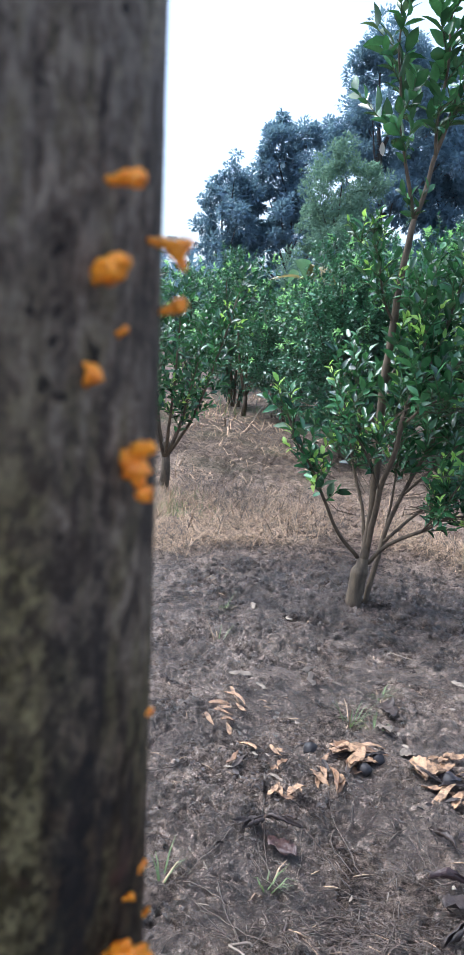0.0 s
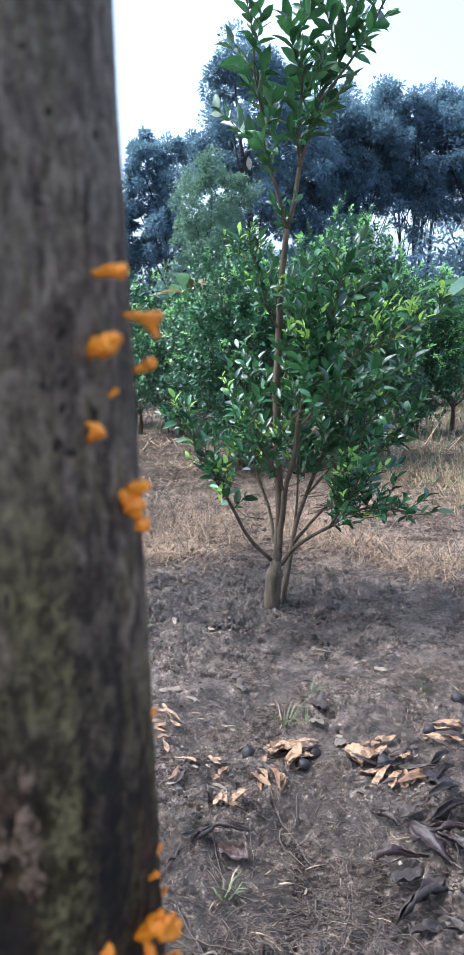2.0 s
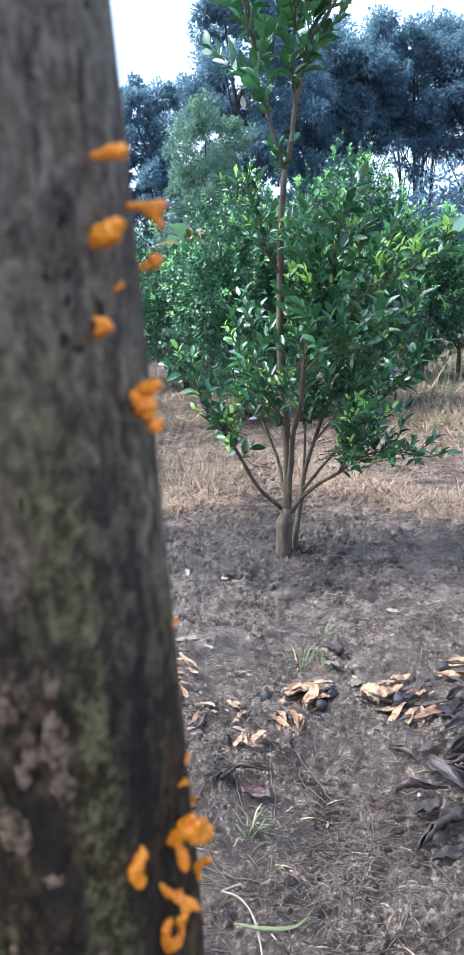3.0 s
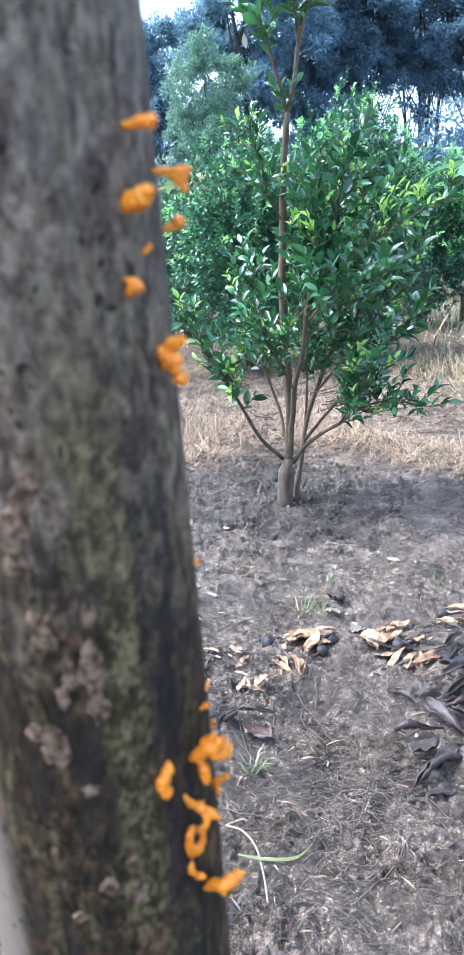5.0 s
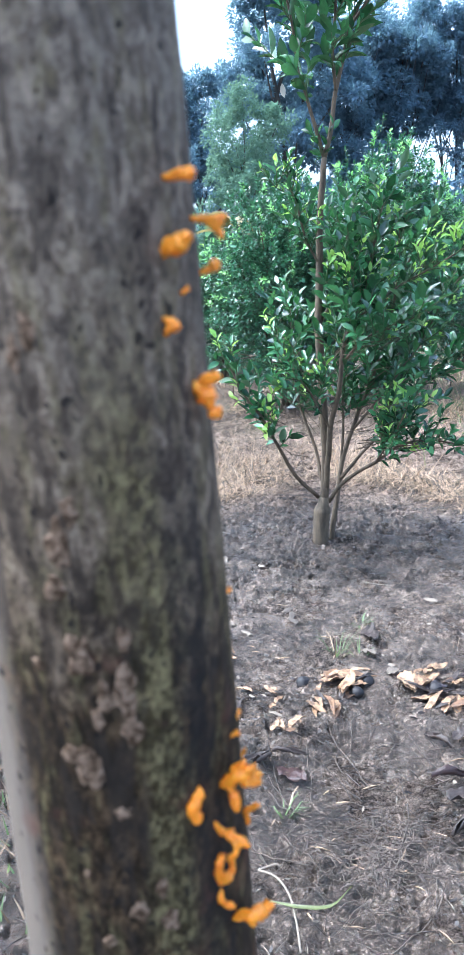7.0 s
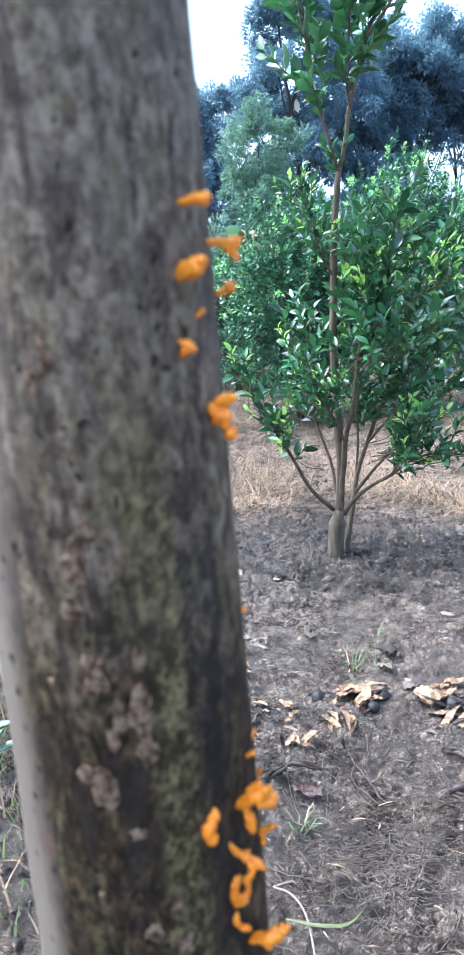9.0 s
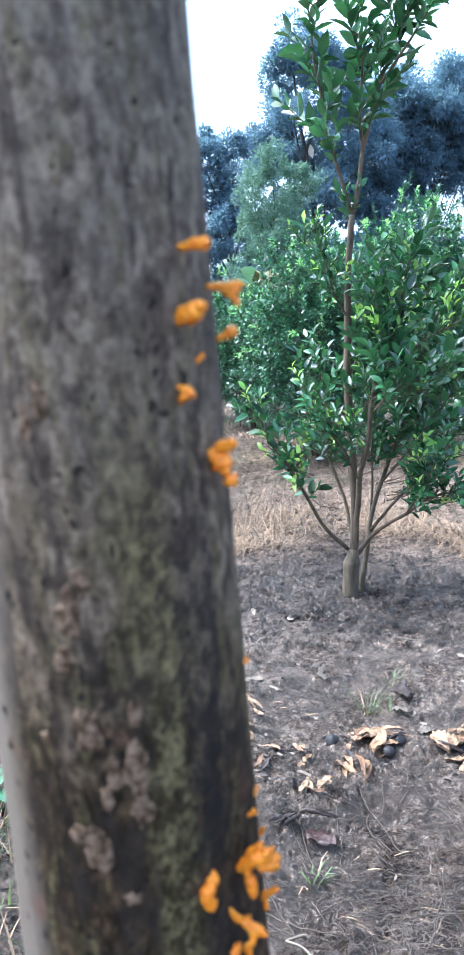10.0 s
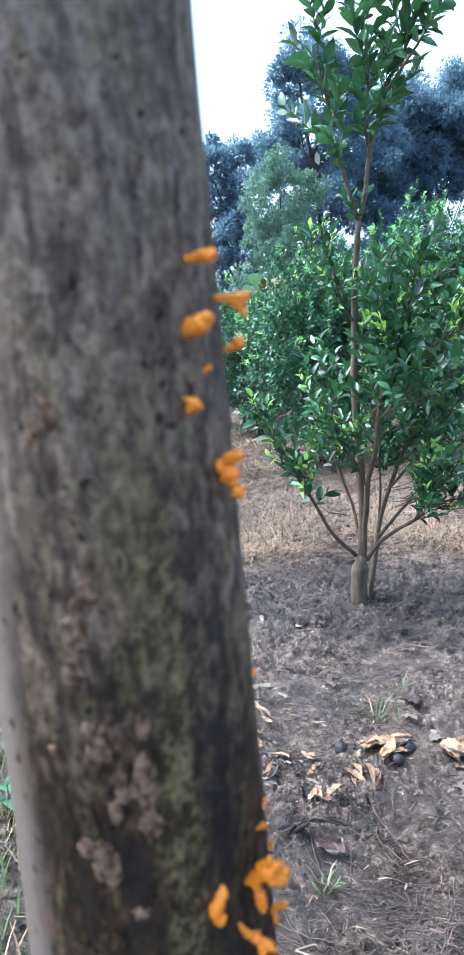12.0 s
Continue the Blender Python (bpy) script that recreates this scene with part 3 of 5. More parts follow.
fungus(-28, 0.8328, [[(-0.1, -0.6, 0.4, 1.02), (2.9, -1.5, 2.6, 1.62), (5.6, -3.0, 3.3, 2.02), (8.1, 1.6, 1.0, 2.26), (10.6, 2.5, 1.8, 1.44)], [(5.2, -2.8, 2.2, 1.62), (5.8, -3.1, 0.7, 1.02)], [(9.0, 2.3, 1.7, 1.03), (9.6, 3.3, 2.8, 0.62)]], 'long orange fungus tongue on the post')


# ---- citrus trees ----
LEAVES = [leaf_template(rng.uniform(0.3, 0.9), rng.uniform(0.05, 0.45), rng.uniform(-0.1, 0.3), rng.uniform(0.38, 0.5)) for _ in range(9)]
SMALL = [small_leaf(rng.uniform(0.1, 0.5), rng.uniform(0.4, 0.55), rng.uniform(0.0, 0.3)) for _ in range(5)]


def citrus_branch(tree, store, name, points, r0, r1, leafy, spacing, reach, seed, young=0.12, size=0.066, bark=None):
    """One limb with its twigs and leaves. leafy: from which share of its length it bears twigs."""
    r = random.Random(seed)
    line = smooth_path(points, 5)
    n = len(line)
    for k, p in enumerate(line):
        if 1 < k < n - 1:
            p += Vector((noise.noise(p * 9), noise.noise(p * 9 + Vector((5, 0, 0))), 0)) * 0.006
    g = Geo()
    g.tube(line, [r0 + (r1 - r0) * k / (n - 1) for k in range(n)], 9, 0, 0.18)
    store["limb"] = part(name, g, [bark or CITRUS_BARK], tree)
    total = sum((line[k + 1] - line[k]).length for k in range(n - 1))
    run, due, turn = 0.0, leafy * total, r.uniform(0, 6)
    for k in range(n - 1):
        step = (line[k + 1] - line[k]).length
        while run + step >= due:
            p = line[k].lerp(line[k + 1], (due - run) / max(step, 1e-6))
            way = (line[k + 1] - line[k]).normalized()
            share = due / total
            turn += 2.4
            side = way.orthogonal().normalized()
            side = Matrix.Rotation(turn, 3, way) @ side
            go = (side + way * r.uniform(0.2, 0.9) + Vector((0, 0, 0.6))).normalized()
            twig(store, p, go, reach * r.uniform(0.5, 1.1) * (1.15 - 0.5 * share), r, young, size)
            due += spacing * r.uniform(0.6, 1.4)
        run += step
    twig(store, line[-1], (line[-1] - line[-2]).normalized(), reach * 0.7, r, young, size)


def twig(store, p, way, length, r, young, size):
    pts = [p]
    for k in range(3):
        way = (way + Vector((r.uniform(-0.25, 0.25), r.uniform(-0.25, 0.25), r.uniform(-0.08, 0.22)))).normalized()
        pts.append(pts[-1] + way * (length / 3))
    store["twigs"].tube(pts, [0.0028, 0.0023, 0.0018, 0.0012], 5, 0, 0.0, False)
    fresh = r.random() < young
    count = max(5, round(length / 0.0145))
    turn = r.uniform(0, 6)
    for k in range(count):
        s = (k + 0.6) / count
        i = min(2, int(s * 3))
        at = pts[i].lerp(pts[i + 1], s * 3 - i)
        axis = (pts[i + 1] - pts[i]).normalized()
        turn += 2.35
        side = Matrix.Rotation(turn, 3, axis) @ axis.orthogonal().normalized()
        go = (side * 0.85 + axis * (0.45 + 0.7 * s) + Vector((0, 0, r.uniform(0.0, 0.6)))).normalized()
        big = size * (0.4 + 0.55 * r.random() ** 0.8)
        kind = 0
        if fresh and s > 0.45:
            kind, big = 1, big * 0.7
        elif r.random() < 0.07:
            kind = 2
        store["leaves"].append((aim(at, go, big, r.uniform(-1.2, 1.2)), r.randrange(len(LEAVES)), kind, store["limb"]))


def finish_tree(tree, store, singles, cut):
    """The nearest leaves as parts of their own, the rest joined."""
    part("brushwood", store["twigs"], [TWIG_GREEN], tree, "thin green twigs", "stuff")
    order = sorted(store["leaves"], key=cut)
    mats = [CITRUS_LEAF, CITRUS_YOUNG, CITRUS_PALE]
    meshes = {}
    for m, shape, kind, limb in order[:singles]:
        if (shape, kind) not in meshes:
            g = Geo()
            g.place(LEAVES[shape], Matrix())
            meshes[shape, kind] = g.mesh("leaf", [mats[kind]])
        ob = part("leaf", meshes[shape, kind], None, limb, "fresh yellow-green leaf" if kind == 1 else "")
        ob.matrix_basis = m
    g = Geo()
    for m, shape, kind, limb in order[singles:]:
        g.place(LEAVES[shape], m, kind)
    part("foliage", g, mats, tree, "glossy dark green citrus leaves", "stuff")


def main_citrus():
    tree = new("citrus_tree")
    tagged(tree, "young citrus tree with dark glossy leaves and tall leader", "tree", "orchard trees")
    store = {"twigs": Geo(), "leaves": []}
    eye, nearer = Vector((0.013, 0.024, 1.011)), 0.967
    def b(name, points, *a, **k):
        r0, r1, leafy, spacing, reach, seed = a
        citrus_branch(tree, store, name, [eye + (Vector(p) - eye) * nearer for p in points], r0 if name == "trunk" else r0 * 0.78, r1, leafy, spacing * 0.74, reach, seed, **k)
    b("trunk", [(0.18, 3.05, -0.06), (0.19, 3.05, 0.08), (0.21, 3.05, 0.21), (0.21, 3.05, 0.49), (0.2, 3.05, 0.86), (0.21, 3.05, 1.06), (0.22, 3.06, 1.29), (0.24, 3.06, 1.46)], 0.0215, 0.0105, 1.0, 0.06, 0.16, 1)
    g = Geo()
    g.tube([eye + (Vector(p) - eye) * nearer for p in ((0.182, 3.05, -0.08), (0.184, 3.05, -0.02), (0.188, 3.05, 0.05), (0.191, 3.05, 0.085), (0.193, 3.05, 0.1), (0.195, 3.05, 0.112), (0.198, 3.05, 0.125), (0.203, 3.05, 0.16))], [0.033, 0.0315, 0.0305, 0.0315, 0.0345, 0.0315, 0.0255, 0.0205], 16, 0, 0.15)
    part("graft_knob", g, [STOCK_BARK], tree, "swollen graft union at the trunk foot")
    b("branch", [(0.24, 3.06, 1.46), (0.26, 3.06, 1.54), (0.29, 3.07, 1.68), (0.32, 3.08, 1.8), (0.35, 3.08, 1.9), (0.4, 3.1, 2.03), (0.45, 3.1, 2.2), (0.5, 3.1, 2.33)], 0.0125, 0.003, 0.3, 0.056, 0.23, 2, young=0.03, size=0.1)
    b("branch", [(0.24, 3.06, 1.46), (0.19, 3.03, 1.62), (0.16, 3.0, 1.72), (0.14, 2.98, 1.84), (0.12, 2.95, 1.96), (0.11, 2.93, 2.07)], 0.0095, 0.003, 0.3, 0.06, 0.23, 3, young=0.03, size=0.1)
    b("branch", [(0.29, 3.07, 1.68), (0.28, 3.03, 1.81), (0.29, 3.0, 1.95), (0.28, 3.0, 2.08), (0.29, 3.0, 2.19)], 0.008, 0.003, 0.15, 0.066, 0.19, 4, young=0.03, size=0.1)
    b("branch", [(0.35, 3.08, 1.9), (0.43, 3.05, 2.0), (0.52, 3.02, 2.12), (0.6, 3.0, 2.26)], 0.007, 0.003, 0.3, 0.06, 0.18, 22, young=0.03, size=0.1)
    b("branch", [(0.21, 3.05, 0.18), (0.23, 3.0, 0.45), (0.27, 2.97, 0.61), (0.29, 2.95, 0.8), (0.37, 2.95, 0.99), (0.41, 2.97, 1.15), (0.43, 2.98, 1.23), (0.45, 3.0, 1.29)], 0.015, 0.004, 0.45, 0.027, 0.24, 5, size=0.078)
    b("branch", [(0.23, 3.08, -0.05), (0.25, 3.1, 0.1), (0.28, 3.14, 0.25), (0.33, 3.18, 0.4), (0.42, 3.22, 0.6), (0.49, 3.25, 0.77), (0.54, 3.28, 0.97), (0.64, 3.3, 1.16)], 0.015, 0.004, 0.42, 0.03, 0.24, 6, size=0.078)
    b("branch", [(0.22, 3.05, 0.14), (0.29, 3.0, 0.24), (0.4, 2.95, 0.32), (0.48, 2.9, 0.39), (0.58, 2.85, 0.42), (0.67, 2.8, 0.41)], 0.011, 0.003, 0.45, 0.024, 0.16, 7, young=0.12)
    b("branch", [(0.28, 3.12, 0.22), (0.39, 3.2, 0.32), (0.51, 3.25, 0.41), (0.65, 3.3, 0.56), (0.76, 3.3, 0.68)], 0.009, 0.003, 0.4, 0.03, 0.2, 8, size=0.078)
    b("branch", [(0.18, 3.05, 0.16), (0.08, 3.0, 0.28), (0.02, 2.95, 0.41), (-0.03, 2.9, 0.52), (-0.09, 2.87, 0.61), (-0.15, 2.85, 0.74)], 0.0105, 0.003, 0.42, 0.025, 0.16, 9, young=0.16, size=0.072)
    b("branch", [(0.2, 3.05, 0.21), (0.17, 3.1, 0.36), (0.12, 3.15, 0.53), (0.08, 3.2, 0.7), (0.04, 3.22, 0.84)], 0.009, 0.003, 0.45, 0.03, 0.18, 10, young=0.2)
    b("branch", [(0.21, 3.05, 1.08), (0.16, 3.0, 1.17), (0.13, 2.95, 1.28), (0.1, 2.92, 1.37)], 0.006, 0.003, 0.2, 0.024, 0.14, 11, young=0.35)
    b("branch", [(0.32, 2.95, 0.87), (0.37, 2.93, 0.9), (0.48, 2.9, 0.98), (0.59, 2.85, 1.04), (0.7, 2.8, 1.1)], 0.007, 0.0025, 0.3, 0.034, 0.14, 12, young=0.6)
    b("branch", [(0.28, 2.96, 0.71), (0.36, 2.85, 0.81), (0.46, 2.8, 0.85), (0.54, 2.75, 0.89)], 0.007, 0.0025, 0.2, 0.024, 0.2, 13, size=0.08)
    b("branch", [(0.33, 2.95, 0.88), (0.32, 2.9, 1.0), (0.3, 2.88, 1.12), (0.31, 2.87, 1.22)], 0.006, 0.0025, 0.2, 0.026, 0.17, 14)
    b("branch", [(0.49, 3.25, 0.77), (0.5, 3.15, 0.9), (0.52, 3.1, 1.04), (0.52, 3.08, 1.2)], 0.006, 0.0025, 0.2, 0.026, 0.18, 15)
    b("branch", [(0.28, 3.14, 0.25), (0.3, 3.2, 0.42), (0.31, 3.3, 0.6), (0.33, 3.35, 0.8)], 0.007, 0.0025, 0.35, 0.026, 0.2, 16)
    b("branch", [(0.33, 3.18, 0.4), (0.48, 3.15, 0.58), (0.62, 3.12, 0.78), (0.7, 3.1, 0.96)], 0.007, 0.0025, 0.3, 0.03, 0.2, 17, size=0.078)
    b("branch", [(0.23, 3.0, 0.45), (0.16, 2.93, 0.6), (0.09, 2.9, 0.7), (0.05, 2.9, 0.8)], 0.006, 0.0025, 0.2, 0.028, 0.18, 18, young=0.2)
    b("branch", [(0.21, 3.05, 0.86), (0.27, 3.12, 0.98), (0.3, 3.18, 1.12), (0.31, 3.2, 1.25)], 0.006, 0.0025, 0.2, 0.02, 0.18, 19)
    b("branch", [(0.4, 2.95, 0.32), (0.46, 2.85, 0.45), (0.5, 2.8, 0.56)], 0.005, 0.0025, 0.2, 0.02, 0.18, 20, young=0.3)
    b("branch", [(0.21, 3.05, 0.6), (0.13, 3.12, 0.7), (0.1, 3.2, 0.82), (0.1, 3.25, 0.92)], 0.006, 0.0025, 0.3, 0.03, 0.2, 21)
    bare = Geo()
    r = random.Random(91)
    low = [e for e in store["leaves"] if 0.25 < e[0].translation.z < 0.85]
    for e in r.sample(low, 110):
        p = e[0].translation
        core = Vector((0.2, 2.97, p.z - 0.12))
        away = (core - p).normalized() * r.uniform(0.08, 0.2)
        bend = Vector((r.uniform(-0.03, 0.03), r.uniform(-0.03, 0.03), r.uniform(-0.03, 0.01)))
        bare.tube([p, p + away * 0.5 + bend, p + away], [0.001, 0.0016, 0.0022], 4, 0, 0.0, False)
    part("deadwood", bare, [CITRUS_BARK], tree, "thin dark bare twigs", "stuff")
    fresh = random.Random(90)
    for at in ((0.025, 2.8, 0.55), (0.45, 2.8, 0.48), (0.41, 2.8, 0.63), (0.59, 2.8, 0.99), (0.73, 2.8, 1.13), (0.04, 2.8, 1.36), (0.17, 2.8, 1.04), (0.2, 2.8, 0.65), (0.7, 2.8, 1.03)):
        limb = min(store["leaves"], key=lambda e: (e[0].translation - Vector(at)).length_squared)
        store["limb"] = limb[3]
        for k in range(3):
            twig(store, limb[0].translation, Vector((fresh.uniform(-0.7, 0.7), -0.3, 0.8)), 0.09, fresh, 1.0, 0.07)
    # leaves coloured white to stand in for glints of sky
    for at, way in (((0.03, 3.0, 1.87), (-0.3, -0.6, -0.7)), ((0.1, 3.0, 1.66), (-0.2, -0.5, 0.8))):
        g = Geo()
        g.place(LEAVES[2], aim(at, way, 0.055, 0.6))
        part("leaf", g, [GLINT_WHITE], tree, "leaf painted white for a sky glint")
    finish_tree(tree, store, 300, lambda e: e[0].translation.y)


main_citrus()


def orchard_citrus(x, y, height, spread, seed, label, density=1.0, size=0.075):
    """A young citrus tree of the row: several stems from low down."""
    r = random.Random(seed)
    tree = new("citrus_tree")
    tree.location = (x, y, ground_z(x, y) - 0.02)
    tagged(tree, label, "tree", "orchard trees")
    store = {"twigs": Geo(), "leaves": []}
    g = Geo()
    g.tube([(0, 0, -0.03), (0.01, 0, height * 0.1), (0, 0.01, height * 0.22)], [0.034, 0.028, 0.022], 10, 0, 0.15)
    part("trunk", g, [CITRUS_BARK], tree)
    for k in range(8):
        a = k * 2.4 + r.uniform(-0.4, 0.4)
        far = spread * r.uniform(0.45, 1.0)
        top = height * r.uniform(0.55, 1.0)
        pts = [(0, 0, height * 0.15)] + [(math.cos(a) * far * s ** 0.8, math.sin(a) * far * s ** 0.8, height * 0.15 + (top - height * 0.15) * s ** 1.2) for s in (0.35, 0.7, 1.0)]
        citrus_branch(tree, store, "branch", pts, 0.012, 0.003, 0.3, 0.032 / density, 0.24 * spread / 0.6, seed * 31 + k, 0.14, size)
    finish_tree(tree, store, 0, lambda e: 0)
    return tree


orchard_citrus(-0.98, 4.6, 1.5, 0.5, 21, "young citrus tree with broad dark green leaves")
orchard_citrus(2.75, 9.4, 2.0, 0.7, 22, "thin citrus tree with dull green leaves beside grass", 0.8, 0.08)
orchard_citrus(-1.05, 9.0, 1.55, 0.4, 23, "slender citrus sapling between the rows", 0.6)


# ---- small-leaved bushes of the next rows ----
def bush(x, y, height, spread, seed, label, shoots=620, leaf=0.036, young=0.18):
    r = random.Random(seed)
    b = new("bush")
    b.location = (x, y, ground_z(x, y) - 0.02)
    tagged(b, label, "bush", "leafy bushes of the next rows")
    wood, leaves = Geo(), Geo()
    mid = height * 0.5
    for k in range(9):
        a = k * 2.4
        e = Vector((math.cos(a) * spread * 0.6, math.sin(a) * spread * 0.6, height * r.uniform(0.5, 0.85)))
        stem = Geo()
        stem.tube(smooth_path([(math.cos(a) * 0.05, math.sin(a) * 0.05, -0.03), (e.x * 0.35, e.y * 0.35, height * 0.25), e], 4), [0.018 - 0.0016 * j for j in range(9)], 6, 0, 0.1)
        part("stem", stem, [CITRUS_BARK], b)
    for k in range(shoots):
        d = ball_way(r)
        depth = r.random() ** 0.35
        lump = 0.84 + 0.34 * noise.noise(d * 2.6 + Vector((seed, 0, 0))) + 0.22 * noise.noise(d * 6 + Vector((seed, 4, 0)))
        p = Vector((d.x * spread * lump * depth, d.y * spread * lump * depth, mid + d.z * height * 0.5 * lump * depth))
        if p.z < height * 0.05:
            continue
        way = (d * 0.9 + Vector((0, 0, 0.5)) + ball_way(r) * 0.5).normalized()
        length = r.uniform(0.06, 0.14)
        fresh = depth > 0.8 and d.z > -0.2 and r.random() < young
        wood.tube([p, p + way * length], [0.003, 0.0015], 3, 0, 0, False)
        count = r.randint(9, 15)
        turn = r.uniform(0, 6)
        for j in range(count):
            s = (j + 0.3) / count
            turn += 2.4
            side = Matrix.Rotation(turn, 3, way) @ way.orthogonal().normalized()
            go = side + way * (0.4 + 0.9 * s) + Vector((0, 0, 0.1))
            leaves.place(SMALL[r.randrange(5)], aim(p + way * (length * s), go, leaf * r.uniform(0.7, 1.25), r.uniform(-0.8, 0.8)), 1 if fresh and s > 0.25 else 0)
    part("brushwood", wood, [TWIG_GREEN], b, kind="stuff")
    part("foliage", leaves, [BUSH_LEAF, BUSH_YOUNG], b, kind="stuff")
    return b


bush(0.16, 6.6, 1.92, 0.7, 1, "dense rounded bush with fine bright green shoots", 2300, 0.045)
bush(1.0, 6.9, 2.15, 0.78, 2, "broad dense bush with fine green leaves", 3000, 0.045, 0.28)
bush(-1.3, 10.0, 2.05, 0.66, 3, "rounded light green bush farther down the row", 1200, 0.055)
bush(2.15, 9.0, 1.95, 0.66, 4, "bright green bush beside dry grass", 1700, 0.05, 0.5)
bush(-0.5, 8.8, 1.6, 0.62, 5, "low bush between the rows", 1100, 0.05)
bush(4.2, 13.0, 2.1, 1.1, 6, "green bush at the end of the row", 1100, 0.075)
bush(-2.6, 13.5, 2.2, 1.1, 7, "green bush in the far row", 1100, 0.075)
bush(-0.3, 13.5, 2.0, 1.1, 8, "green bush in the far row", 1100, 0.075)
bush(2.2, 13.8, 2.1, 1.1, 9, "green bush in the far row", 1100, 0.075)


# ---- banana plants ----
def banana_leaf(g, root, way, length, width, droop, mat, seed):
    r = random.Random(seed)
    way = Vector(way).normalized()
    side = way.cross(Vector((0, 0, 1))).normalized()
    n = 12
    start = len(g.v)
    for k in range(n + 1):
        s = k / n
        c = Vector(root) + way * (length * s) + Vector((0, 0, -droop * s * s * length))
        w = width * math.sin(math.pi * min(1, 0.08 + s * 0.92)) ** 0.6 / 2
        lift = Vector((0, 0, 0.25 * w))
        torn = r.uniform(0.75, 1.1)
        g.v += [c - side * (w * torn) + lift, c, c + side * (w * r.uniform(0.75, 1.1)) + lift]
    for k in range(n):
        a = start + k * 3
        g.f += [(a, a + 1, a + 4, a + 3), (a + 1, a + 2, a + 5, a + 4)]
        g.m += [mat, mat]


def banana(x, y, height, seed, label, leaves, dry):
    r = random.Random(seed)
    b = new("banana_plant")
    b.location = (x, y, ground_z(x, y) - 0.03)
    tagged(b, label, "plant", "banana plants")
    g = Geo()
    g.tube([(0, 0, -0.03), (0.02, 0, height * 0.4), (0.03, 0.02, height * 0.75)], [0.1, 0.085, 0.05], 12, 0, 0.2)
    part("trunk", g, [BANANA_LEAF], b, "pale sheathed stem")
    for k in range(leaves):
        a = k * 2.4 + seed
        g = Geo()
        lift = r.uniform(0.5, 1.3)
        banana_leaf(g, (0.03, 0.02, height * 0.72), (math.cos(a), math.sin(a), lift), height * r.uniform(0.45, 0.65), 0.32, r.uniform(0.3, 0.9), 0, seed * 10 + k)
        part("leaf", g, [BANANA_DRY if k < dry else BANANA_LEAF], b, "yellowing torn leaf" if k < dry else "")


banana(2.95, 8.4, 2.15, 3, "banana plant with broad grey-green leaves", 6, 0)
banana(-0.72, 14.5, 2.75, 5, "banana plant with yellowing torn leaves", 6, 3)


# ---- tall trees behind the orchard ----
def tall_tree(x, y, height, spread, low, seed, label, leaf_mat, count=7000, size=0.24, trunk=0.22, stems=1):
    """low: the share of the height under the crown."""
    r = random.Random(seed)
    t = new("tree")
    t.location = (x, y, -0.1)
    tagged(t, label, "tree", "tall trees behind the orchard")
    wood, leaves = Geo(), Geo()
    ends = []
    for s in range(stems):
        ox, oy = r.uniform(-1, 1) * spread * 0.3 * (stems > 1), r.uniform(-0.6, 0.6) * (stems > 1)
        lean = Vector((r.uniform(-0.1, 0.1), r.uniform(-0.1, 0.1), 1))
        top = Vector((ox, oy, 0)) + lean * (height * 0.72)
        pts = smooth_path([(ox, oy, -0.1), (ox + lean.x * height * 0.2, oy, height * 0.24), top * 0.7 + Vector((r.uniform(-0.3, 0.3), 0, 0)), top], 4)
        wood.tube(pts, [trunk * (1 - 0.75 * k / (len(pts) - 1)) for k in range(len(pts))], 8, 0, 0.15)
        for k in range(int(16 / stems) + 4):
            f = low * 0.75 + (1 - low * 0.75) * (k + 0.5) / (int(16 / stems) + 4)
            base = pts[min(len(pts) - 1, int(f * 0.95 * (len(pts) - 1)))]
            a = k * 2.4 + seed
            z = height * (low + (0.98 - low) * (k + r.random()) / (int(16 / stems) + 4))
            body = math.sin(math.pi * min(1, max(0.08, (z / height - low * 0.85) / (1.03 - low * 0.85))) ** 0.8) ** 0.6
            e = Vector((ox + math.cos(a) * spread * body * r.uniform(0.5, 0.95), oy + math.sin(a) * spread * body * r.uniform(0.5, 0.95), z))
            wood.tube(smooth_path([base, base.lerp(e, 0.5) + Vector((0, 0, -0.04 * height * r.random())), e], 3), [trunk * 0.3, trunk * 0.26, trunk * 0.22, trunk * 0.18, trunk * 0.14, trunk * 0.1, trunk * 0.06], 5, 0, 0.1)
            ends.append((e, 1.0))
            for _ in range(3):
                ends.append((base.lerp(e, r.uniform(0.55, 1.0)) + ball_way(r) * spread * 0.3, 0.75))
    far_leaf = [(v[:2] + v[3:], [(0, 2, 1), (1, 2, 3)]) for v, f in SMALL]
    clumps = []
    for e, w in ends:
        for _ in range(5):
            clumps.append((e + ball_way(r) * (spread * 0.24 * r.random() ** 0.5), spread * r.uniform(0.09, 0.18) * w))
    per = max(4, count // len(clumps))
    for c, rad in clumps:
        for _ in range(per):
            d = ball_way(r)
            p = c + d * (rad * r.random() ** 0.4)
            leaves.place(far_leaf[r.randrange(5)], aim(p, d + Vector((0, 0, 0.1)) + ball_way(r) * 0.6, size * r.uniform(0.6, 1.3), r.uniform(-1, 1)))
    part("trunk", wood, [FAR_BARK], t)
    part("crown", leaves, [leaf_mat], t, kind="stuff")
    return t


